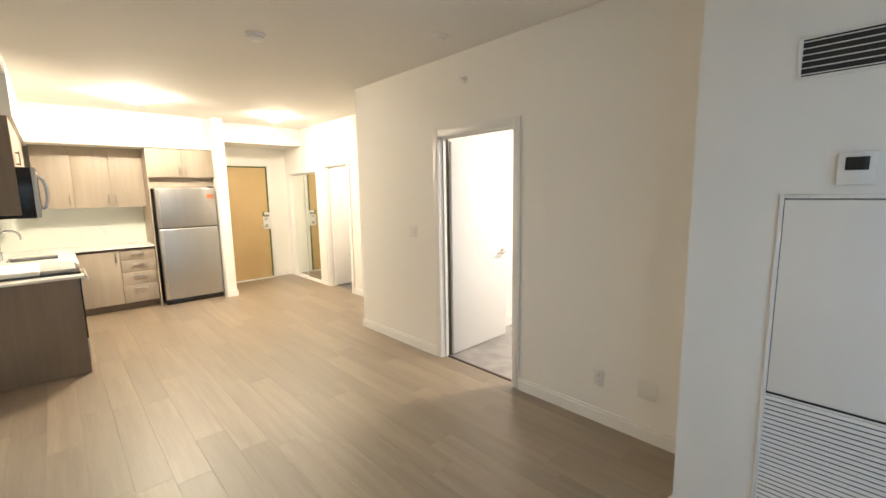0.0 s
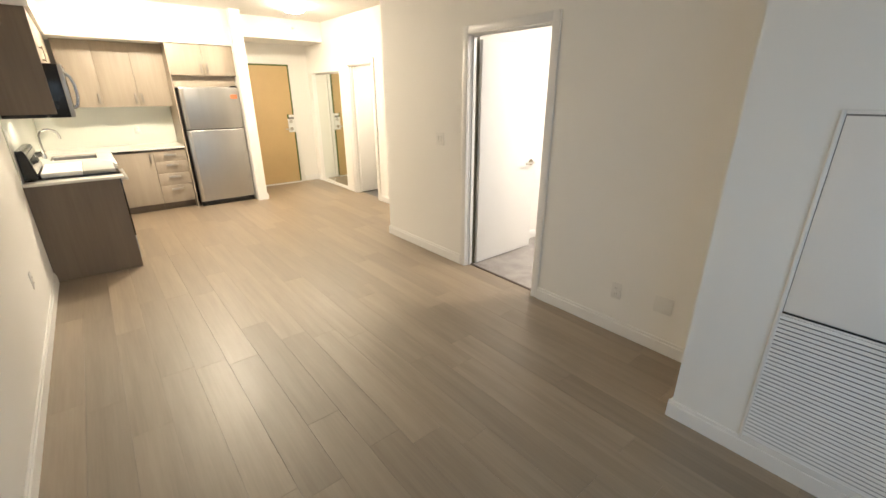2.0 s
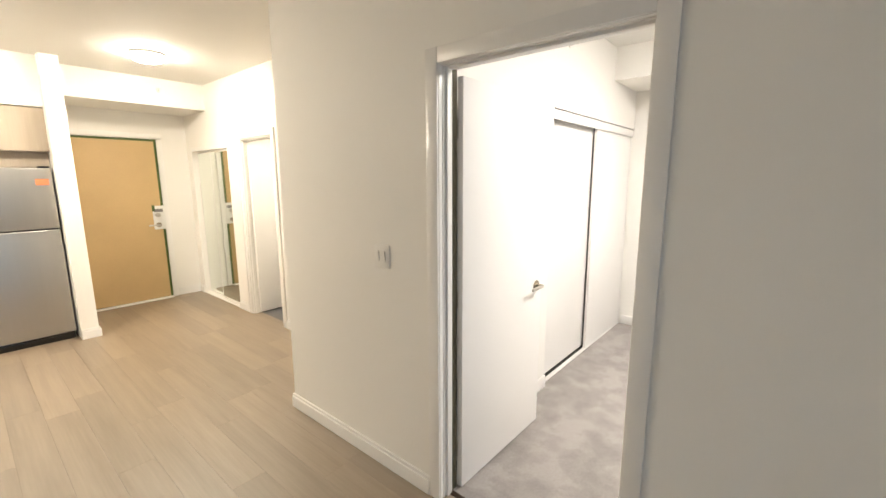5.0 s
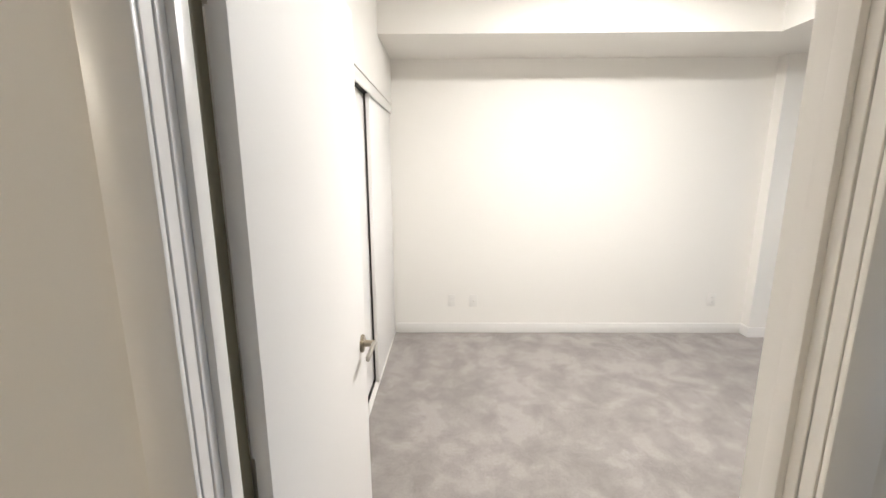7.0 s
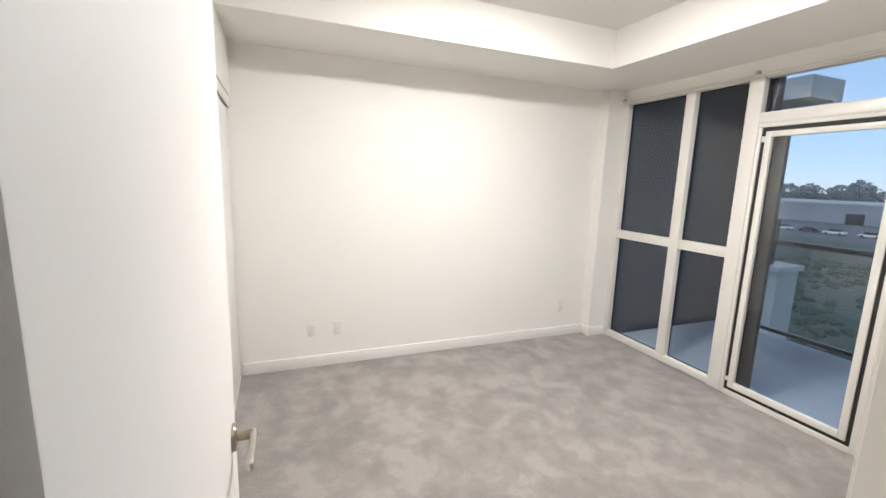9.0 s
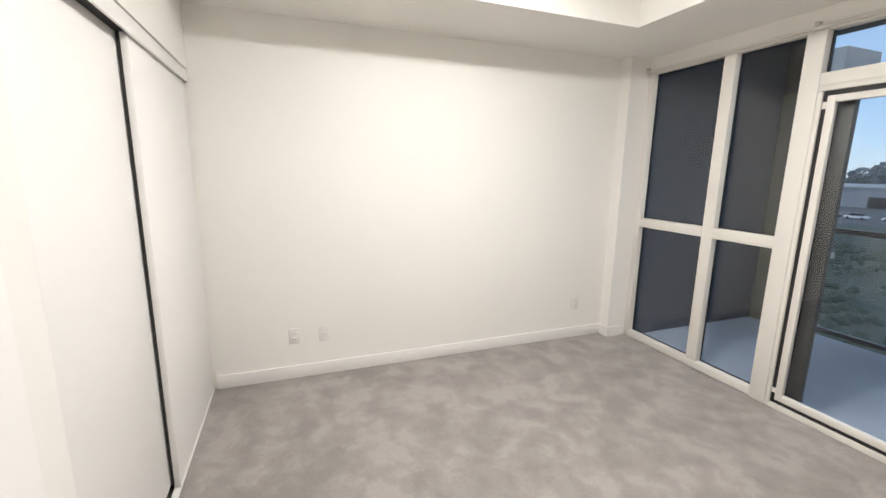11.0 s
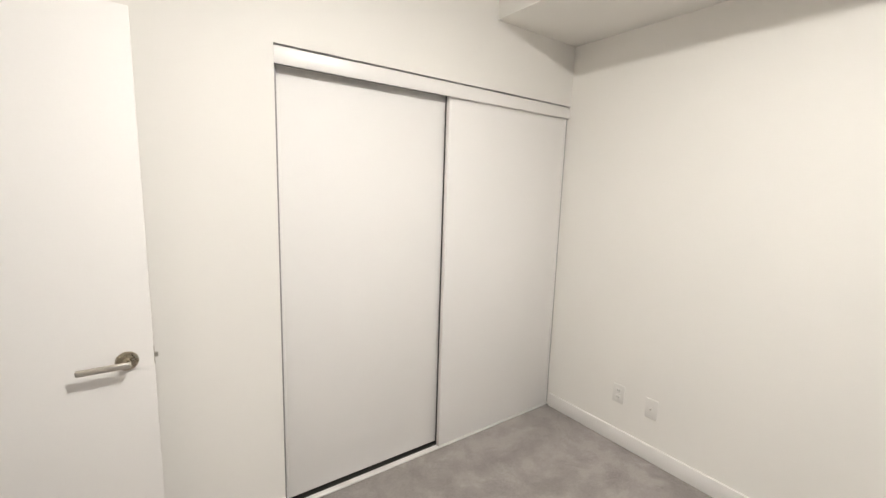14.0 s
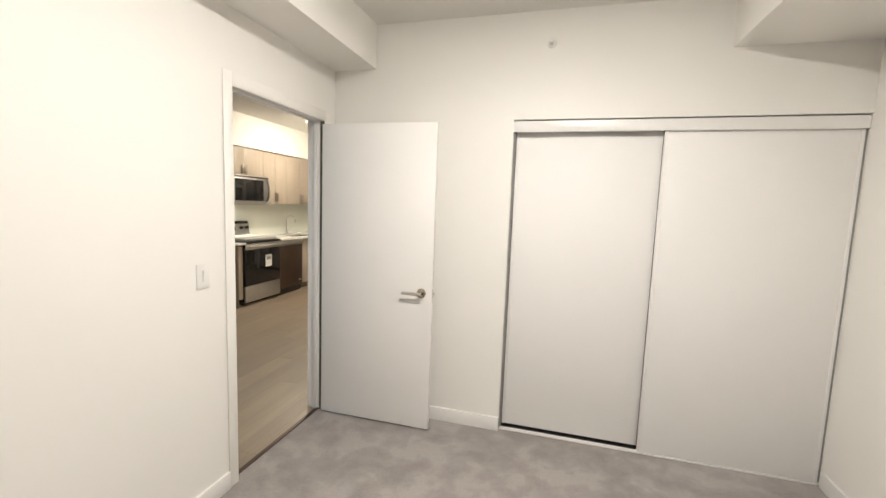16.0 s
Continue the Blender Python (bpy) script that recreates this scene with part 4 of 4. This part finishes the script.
part("gasket", boxed(FX0 + 0.012, FX1 - 0.012, FY + 0.02, FY + 0.06, 1.116, 1.132), M_RUBBER, fg, smooth=False)
part("base_grille", boxed(FX0 + 0.01, FX1 - 0.01, FY + 0.02, FY + 0.10, 0.0, 0.070, bevel=0.003), M_BLACK, fg, "black base grille")
part("hinge_cover", boxed(FX1 - 0.09, FX1 - 0.01, FY + 0.01, FY + 0.10, 1.706, 1.722, bevel=0.004), M_BLACK, fg)
part("label", boxed(FX1 - 0.125, FX1 - 0.03, FY - 0.0015, FY - 0.0005, 1.545, 1.605), M_ORANGE, fg, "orange paper label", smooth=False)


# ---- ceiling and wall fittings ----
def flush_light(x, y, lens, label, deep=1.0):
    t = world_thing("ceiling_light", label, "ceiling light", (x, y, H), "flush ceiling lights")
    part("pan", lathe(bmesh.new(), [(0, 0), (0.142, 0), (0.145, -0.018), (0.139, -0.028), (0, -0.028)], (x, y, H)), M_PLASTIC, t, "white pan")
    part("shade", lathe(bmesh.new(), [(0.0, -0.0285), (0.140, -0.0285)] + [(r, -0.0285 - d * deep) for r, d in ((0.137, 0.0135), (0.118, 0.0315), (0.088, 0.0455), (0.046, 0.0535), (0.0, 0.0555))], (x, y, H)), lens, t, "lit frosted glass bowl")
    part("finial", lathe(bmesh.new(), [(0, -0.0285 - 0.0545 * deep), (0.010, -0.0305 - 0.0545 * deep), (0.010, -0.0375 - 0.0545 * deep), (0.005, -0.0435 - 0.0545 * deep), (0, -0.0445 - 0.0545 * deep)], (x, y, H), sides=14), M_NICKEL, t, "nickel finial")


flush_light(-1.76, 5.78, M_GLOW, "lit frosted bowl ceiling light in the kitchen")
flush_light(-0.07, 6.08, M_GLOWH, "lit frosted bowl ceiling light in the hall")
flush_light(1.60, 1.22, M_GLOWB, "lit shallow frosted ceiling light in the bedroom", 0.35)
# unseen lamp, added to brighten the open bathroom door leaf
flush_light(1.75, 5.2, M_GLOWT, "unseen lit frosted bowl ceiling light added for the bathroom door")

sm = world_thing("smoke_detector", "round white smoke detector on the ceiling", "smoke detector", (-1.40, 3.03, H))
part("base", lathe(bmesh.new(), [(0, 0), (0.07, 0), (0.07, -0.012), (0.06, -0.016), (0, -0.016)], (-1.40, 3.03, H)), M_PLASTIC, sm)
part("cover", lathe(bmesh.new(), [(0, -0.0165), (0.055, -0.0165), (0.053, -0.034), (0.04, -0.043), (0, -0.045)], (-1.40, 3.03, H)), M_PLASTIC, sm)
cs = world_thing("ceiling_sensor", "small round white sensor on the ceiling", "sensor", (-0.37, 2.19, H))
part("base", lathe(bmesh.new(), [(0, 0), (0.055, 0), (0.055, -0.01), (0.045, -0.016), (0, -0.016)], (-0.37, 2.19, H)), M_PLASTIC, cs)
part("dome", lathe(bmesh.new(), [(0, -0.0165), (0.03, -0.0165), (0.026, -0.03), (0.012, -0.037), (0, -0.038)], (-0.37, 2.19, H)), M_PLASTIC, cs)


def sprinkler(name, x, y, z, turn):
    t = thing("sprinkler", "white sidewall fire sprinkler on the wall", "sprinkler", (x, y, z), "wall sprinklers", turn=turn)
    part("escutcheon", lathe(bmesh.new(), [(0, 0), (0.028, 0), (0.025, -0.006), (0.012, -0.009), (0.010, -0.03), (0, -0.03)], (0, 0, 0), "Y", 24), M_PLASTIC, t)
    d = bmesh.new()
    rod(d, (0.009, -0.03, 0), (0.009, -0.05, 0), 0.0025, sides=8)
    rod(d, (-0.009, -0.03, 0), (-0.009, -0.05, 0), 0.0025, sides=8)
    box(d, -0.014, 0.014, -0.056, -0.051, -0.012, 0.016, bevel=0.001, seg=1)
    part("deflector", d, M_PLASTIC, t, "metal deflector")


sprinkler("living", 0.0, 2.305, 2.506, -90)
sprinkler("bedroom", 1.6, YN, 2.535, 0)
sprinkler("hall", 0.3, 7.13, 2.60, 0)


def hull_wedge(dx):
    """A narrow switch paddle, pushed in at the foot."""
    b = boxed(dx - 0.0042, dx + 0.0042, -0.0115, -0.006, -0.025, 0.025, bevel=0.001)
    bmesh.ops.rotate(b, verts=b.verts[:], cent=(dx, -0.006, 0), matrix=Matrix.Rotation(radians(6), 3, "X"))
    return b


def plate(name, label, place, turn, w, h, kind):
    """A wall plate that looks along its own -y."""
    t = thing(name, label, name.replace("_", " "), place, "wall plates", turn=turn)
    part("cover_plate", boxed(-w / 2, w / 2, -0.007, 0, -h / 2, h / 2, bevel=0.003), M_PLASTIC, t, "white cover plate")
    if kind == "outlet":
        for dz in (-0.021, 0.021):
            p = part("socket", boxed(-0.016, 0.016, -0.0095, -0.0065, dz - 0.014, dz + 0.014, bevel=0.002), M_PLASTIC, t)
            s = bmesh.new()
            for dx in (-0.006, 0.006):
                box(s, dx - 0.001, dx + 0.001, -0.0102, -0.0094, dz - 0.003, dz + 0.005)
            part("slot", s, M_GAP, p, "dark slots", smooth=False)
    elif kind == "coax":
        part("jack", lathe(bmesh.new(), [(0, 0), (0.005, 0), (0.005, -0.012), (0, -0.012)], (0, -0.0065, 0), "Y", 12), M_NICKEL, t, "metal jack")
    elif kind == "switch":
        n = max(1, round((w - 0.02) / 0.046))
        for k in range(n):
            dx = (k - (n - 1) / 2) * 0.046
            # patch on the plate's face paints the paddle's surrounding shade in grey
            part("slot", boxed(dx - 0.006, dx + 0.006, -0.0074, -0.0068, -0.027, 0.027), M_SLOT, t, "grey patch painted for the shade round the paddle", smooth=False)
            part("paddle", hull_wedge(dx), M_PLASTIC, t, "narrow white paddle")
    return t


plate("outlet", "white duplex outlet near the baseboard", (0, 1.072, 0.32), -90, 0.072, 0.116, "outlet")
plate("blank_plate", "white blank wall plate near the baseboard", (0, 0.752, 0.335), -90, 0.115, 0.116, "blank")
plate("light_switch", "white double paddle switch beside the bedroom doorway", (0, 3.026, 1.206), -90, 0.116, 0.118, "switch")
plate("outlet", "white duplex outlet low on the kitchen side wall", (XW, 3.62, 0.42), 90, 0.072, 0.116, "outlet")
plate("light_switch", "white single paddle switch in the bedroom", (0.12, 1.60, 1.155), 90, 0.072, 0.116, "switch")
plate("outlet", "white coax plate on the bedroom wall", (XE, 2.059, 0.315), -90, 0.072, 0.116, "coax")
plate("outlet", "white duplex outlet on the bedroom wall", (XE, 2.265, 0.319), -90, 0.072, 0.116, "outlet")
plate("outlet", "white duplex outlet near the window pier", (XE, -0.17, 0.325), -90, 0.072, 0.116, "outlet")
plate("outlet", "white duplex outlet over the kitchen counter", (-2.05, 7.592, 1.12), 0, 0.072, 0.116, "outlet")

# mechanical closet front
HX = -0.545
HY0, HY1 = -0.50, 0.103
reg = world_thing("air_register", "white supply register with dark slots", "air register", (HX, -0.19, 1.98))
part("frame", box(box(box(boxed(HX - 0.008, HX, HY0, HY1, 1.975, 1.987, bevel=0.002), HX - 0.008, HX, HY0, HY1, 2.115, 2.127, bevel=0.002), HX - 0.008, HX, HY1 - 0.012, HY1, 1.987, 2.115, bevel=0.002), HX - 0.008, HX, HY0, HY0 + 0.012, 1.987, 2.115, bevel=0.002), M_PLASTIC, reg)
# near-black sheet on the wall paints the shade between the slats
part("backing", boxed(HX - 0.0015, HX - 0.0005, HY0 + 0.012, HY1 - 0.012, 1.987, 2.115), M_GAP, reg, "dark sheet painted as the shade behind the slats", smooth=False)
for k in range(6):
    z = 1.992 + k * 0.0225
    s = boxed(HX - 0.005, HX - 0.002, HY0 + 0.012, HY1 - 0.012, z, z + 0.0034)
    part("slat", s, M_PLASTIC, reg, smooth=False)
th = world_thing("thermostat", "small white wall thermostat with a dark display", "thermostat", (HX, -0.07, 1.62))
part("case", boxed(HX - 0.022, HX, -0.135, -0.035, 1.595, 1.705, bevel=0.005), M_PLASTIC, th)
part("display", boxed(HX - 0.024, HX - 0.0215, -0.115, -0.055, 1.645, 1.69, bevel=0.001), M_BLACK, th, "dark display")
pn = world_thing("access_panel", "white louvred mechanical access panel with a thin frame", "access panel", (HX, -0.19, 0.1))
part("frame", box(box(box(box(boxed(HX - 0.011, HX, HY1, HY1 + 0.014, 0.09, 1.562, bevel=0.003), HX - 0.011, HX, HY0 - 0.014, HY0, 0.09, 1.562, bevel=0.003), HX - 0.011, HX, HY0, HY1, 1.548, 1.562, bevel=0.003), HX - 0.011, HX, HY0, HY1, 0.09, 0.115, bevel=0.003),
     HX - 0.012, HX, HY0, HY1, 0.752, 0.762, bevel=0.002), M_TRIM, pn)
part("panel", boxed(HX - 0.010, HX, HY0 + 0.003, HY1 - 0.003, 0.770, 1.542, bevel=0.002), M_TRIM, pn, "flat upper panel")
part("seam", boxed(HX - 0.003, HX - 0.001, HY0, HY1, 0.760, 1.548), M_INKSHADE, pn, "dark seam round the panel", smooth=False)
# proud black strip painted in place of an open gap
part("lower_seam", boxed(HX - 0.0128, HX - 0.0015, HY0 + 0.001, HY1 - 0.001, 0.7625, 0.7695), M_GAP, pn, "black strip painted for the dark gap over the louvres", smooth=False)
part("latch", boxed(HX - 0.014, HX - 0.0095, -0.21, -0.17, 1.512, 1.522, bevel=0.002), M_INKSHADE, pn)
# flat grey board: the shade between louvres is put into its colour
part("backing", boxed(HX - 0.002, HX - 0.0008, HY0, HY1, 0.115, 0.757), M_INKSHADE, pn, "grey board that paints the shade between the louvres", smooth=False)
for k in range(32):
    z = 0.118 + k * 0.0199
    b = boxed(-0.0012, 0.0012, HY0, HY1, -0.0068, 0.0068)
    bmesh.ops.rotate(b, verts=b.verts[:], cent=(0, 0, 0), matrix=Matrix.Rotation(radians(38), 3, "Y"))
    bmesh.ops.translate(b, verts=b.verts[:], vec=(HX - 0.009, 0, z + 0.008))
    part("louvre", b, M_TRIM, pn, smooth=False)

# ---- balcony and distance ----
solid("balcony_floor", boxed(-3.4, 3.34, -2.60, YS - 0.12, -0.2, -0.04), M_CONC, "grey concrete balcony floor with dusk blue painted into its colour", "balcony", "structure")
solid("balcony_ceiling", boxed(1.95, 3.34, -2.60, YS - 0.12, 2.78, 2.96), M_METAL, "dark underside of the balcony above", "balcony", "structure")
wall("wall_balcony", [(3.17, 3.34, -2.60, YS - 0.12, -0.04, 2.76)], "slate blue clad balcony side wall", M_CLAD)
wall("wall_balcony_return", [(2.88, 3.17, -2.60, -2.48, -0.04, 2.30)], "olive grey rendered balcony return wall", M_OLIVE)
# plain black block from the return wall's top to 2.76 m
wall("wall_balcony_top", [(2.88, 3.17, -2.60, -2.48, 2.30, 2.76)], "black block over the balcony return wall", M_RUBBER)
rl = world_thing("balcony_railing", "dark metal balcony railing with glass panels", "railing", (0.2, -2.5, -0.04))
part("top_rail", boxed(-3.4, 2.88, -2.535, -2.475, 0.985, 1.035, bevel=0.006), M_METAL, rl)
part("bottom_rail", boxed(-3.4, 2.88, -2.53, -2.48, 0.03, 0.07, bevel=0.004), M_METAL, rl)
for k in range(6):
    x = 2.86 - k * 1.25
    part("post", boxed(x - 0.02, x + 0.02, -2.527, -2.483, -0.04, 0.985, bevel=0.003), M_METAL, rl)
    if k < 5:
        g = part("glass_panel", boxed(x - 1.225, x - 0.025, -2.509, -2.499, 0.072, 0.983), M_RAILGLASS, rl, "clear guard glass", smooth=False)
        g.visible_shadow = False

GZ = -9.0
gr = bmesh.new()
box(gr, -2500, 2500, -3000, 500, GZ - 0.5, GZ)
solid("ground", gr, M_GRASS, "dull green grass field reaching to the horizon", "ground", "structure")
solid("road_lot", boxed(-250, 320, -172, -112, GZ, GZ + 0.05), M_ASPH, "grey asphalt parking lot", "parking lot", "structure")

st = world_thing("store_building", "long low grey store building beyond the parking lot", "building", (60, -185, GZ))
part("wall", boxed(-120, 330, -240, -178, GZ, GZ + 6.4), M_STORE, st)
part("roof", boxed(-121, 331, -241, -177.5, GZ + 6.4, GZ + 7.0), M_PALE, st, "pale roof edge")
for k in range(9):
    x = -60 + k * 34
    part("door", boxed(x, x + 5, -178.0, -177.8, GZ, GZ + 3.6), M_METAL, st, "dark loading door")
for k in range(5):
    x = -20 + k * 47
    part("roof_unit", boxed(x, x + 6, -205, -199, GZ + 7.0, GZ + 8.6), M_PALE, st, "pale rooftop unit")

rnd = random.Random(4)


def far_car(x, y, paint, label):
    t = thing("car", label, "car", (x, y, GZ + 0.05), "parked cars", turn=rnd.uniform(-4, 4))
    b = bmesh.new()
    box(b, -2.2, 2.2, -0.9, 0.9, 0.3, 0.85, bevel=0.12)
    part("body", b, paint, t)
    c = bmesh.new()
    box(c, -1.2, 1.3, -0.78, 0.78, 0.85, 1.42, bevel=0.2)
    part("cabin", c, M_BLACKGLASS, t, "dark glazed cabin")
    for wx in (-1.4, 1.4):
        for wy in (-0.85, 0.85):
            part("wheel", rod(bmesh.new(), (wx, wy - 0.1, 0.32), (wx, wy + 0.1, 0.32), 0.32, sides=14), M_RUBBER, t)


for k in range(16):
    far_car(30 + k * 5.9 + rnd.uniform(-0.6, 0.6), -128 + rnd.uniform(-0.5, 0.5), M_CARW if k % 3 else M_CARD, "white parked car in the lot" if k % 3 else "dark parked car in the lot")


def crown(bm, cx, cy, cz, r, h, count):
    for _ in range(count):
        a, u = rnd.uniform(0, 6.283), rnd.uniform(-1, 1)
        rad = r * math.sqrt(max(0, 1 - u * u)) * rnd.uniform(0.45, 1.1)
        s = rnd.uniform(0.04, 0.11) * r
        m = Matrix.Translation((cx + rad * math.cos(a), cy + rad * math.sin(a), cz + u * h * rnd.uniform(0.8, 1.1))) @ Euler((rnd.uniform(0, 3), rnd.uniform(0, 3), rnd.uniform(0, 3))).to_matrix().to_4x4() @ Matrix.Diagonal((s, s, s * 0.6, 1))
        bmesh.ops.create_icosphere(bm, subdivisions=1, radius=1.0, matrix=m)
    return bm


def far_tree(x, y, height, r):
    t = world_thing("tree", "leafy tree in the distant tree line, haze painted into its leaves", "tree", (x, y, GZ), "distant trees")
    tb = bmesh.new()
    rod(tb, (x, y, GZ), (x + 0.3, y, GZ + height * 0.55), 0.45, 0.22, 8)
    for k in range(3):
        a = rnd.uniform(0, 6.28)
        rod(tb, (x + 0.2, y, GZ + height * (0.35 + 0.07 * k)), (x + math.cos(a) * r * 0.7, y + math.sin(a) * r * 0.7, GZ + height * 0.75), 0.18, 0.07, 6)
    part("trunk", tb, M_BARK, t, smooth=False)
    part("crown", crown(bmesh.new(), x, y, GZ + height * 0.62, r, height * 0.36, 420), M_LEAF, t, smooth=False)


for k in range(34):
    far_tree(20 + k * 8.2 + rnd.uniform(-3, 3), -262 + rnd.uniform(-14, 10), rnd.uniform(14.5, 18.5), rnd.uniform(5.5, 7.5))
far_tree(130, -215, 21, 4.5)
wd = bmesh.new()
for k in range(700):
    x = rnd.uniform(-500, 700)
    s = rnd.uniform(2.5, 6)
    bmesh.ops.create_icosphere(wd, subdivisions=1, radius=1.0, matrix=Matrix.Translation((x, rnd.uniform(-340, -290), GZ + rnd.uniform(4, 11))) @ Matrix.Diagonal((s, s, s * rnd.uniform(0.7, 1.0), 1)))
solid("woods", wd, M_LEAF, "woods along the horizon with haze painted into their colour", "woods", "stuff")
sh = bmesh.new()
for k in range(900):
    x, y = rnd.uniform(8, 60), rnd.uniform(-75, -26)
    s = rnd.uniform(0.2, 0.75)
    bmesh.ops.create_icosphere(sh, subdivisions=1, radius=1.0, matrix=Matrix.Translation((x, y, GZ + s * 0.3)) @ Euler((rnd.uniform(0, 3), rnd.uniform(0, 3), 0)).to_matrix().to_4x4() @ Matrix.Diagonal((s, s * rnd.uniform(0.6, 1.3), s * rnd.uniform(0.5, 0.9), 1)))
solid("shrubs", sh, M_GRASS, "low green shrubs on the field", "shrubs", "stuff")

nb = world_thing("apartment_building", "pale neighbouring apartment wing with a glass-railed terrace and a roof canopy", "building", (9, -12.4, GZ))
part("wall", boxed(6.8, 13.0, -11.1, -10.2, GZ, -0.65), M_PALE, nb)
part("parapet", boxed(6.72, 13.1, -11.2, -10.1, -0.65, -0.5), M_PALE, nb, "pale parapet cap")
part("terrace_rail", boxed(7.05, 13.0, -10.45, -10.38, 0.66, 0.76), M_METAL, nb, "dark terrace rail")
for k in range(5):
    part("rail_post", boxed(7.08 + k * 1.2, 7.14 + k * 1.2, -10.44, -10.39, -0.5, 0.66), M_METAL, nb)
tg = part("guard_glass", boxed(7.05, 13.0, -10.42, -10.41, -0.48, 0.66), M_RAILGLASS, nb, "terrace guard glass", smooth=False)
tg.visible_shadow = False
part("upper_wall", boxed(9.0, 13.0, -11.1, -10.8, -0.5, 3.95), M_STORE, nb, "grey set-back storey")
part("canopy", boxed(6.75, 13.2, -11.6, -10.2, 3.95, 4.5), M_PALE, nb, "pale roof canopy")

# ---- plank floor ----
floor = tagged(new("floor", as_mesh("floor", boxed(XW, 0.86, YS, 8.0, -0.03, -0.0045), M_JOINT)), "greige oak laminate plank floor", "floor", kind="structure")
PW, PL, GAP = 0.178, 1.22, 0.0007


def plank_mesh(w, length):
    b = bmesh.new()
    box(b, -w / 2, w / 2, -length / 2, length / 2, -0.004, 0.0)
    top = [e for e in b.edges if all(v.co.z > -0.001 for v in e.verts)]
    bmesh.ops.bevel(b, geom=top, offset=0.0005, segments=1, affect="EDGES")
    return as_mesh("plank", b, M_PLANK)


FULL = plank_mesh(PW - GAP, PL - GAP)
prnd = random.Random(11)
cut = {}


def lay(xa, xb, ya, yb, offset):
    """One plank, clipped to the floor's edges; whole ones share a mesh."""
    w, length = xb - xa - GAP, yb - ya - GAP
    if w < 0.012 or length < 0.02:
        return
    key = (round(w, 3), round(length, 3))
    whole = key == (round(PW - GAP, 3), round(PL - GAP, 3))
    if not whole and key not in cut:
        cut[key] = plank_mesh(*key)
    ob = new("plank", FULL if whole else cut[key])
    ob.location = ((xa + xb) / 2, (ya + yb) / 2, 0.0)
    ob.parent = floor


col = 0
x = XW
while x < 0.86:
    xb = min(x + PW, 0.86)
    # the strip lies in the living room west of x = 0.07 and in the hall north of y = 4
    y = YS - prnd.uniform(0.0, 1.0)
    while y < 8.0:
        ya, yb = max(y, YS), min(y + PL, 7.90)
        y += PL
        if xb > 0.0:
            if xb <= 0.24 and DO0 > 0:
                if ya < DO1 and yb > DO0 and x < 0.06:
                    lay(0.0, min(xb, 0.06), max(ya, DO0), min(yb, DO1), 0)
            ya = max(ya, 4.0) if x > -0.001 else ya
            if x <= -0.001 and ya < 4.0:
                lay(x, 0.0, ya, min(yb, 4.0), 0)
                ya = 4.0
        if yb > ya:
            lay(x, xb, ya, yb, 0)
    x = xb
    col += 1
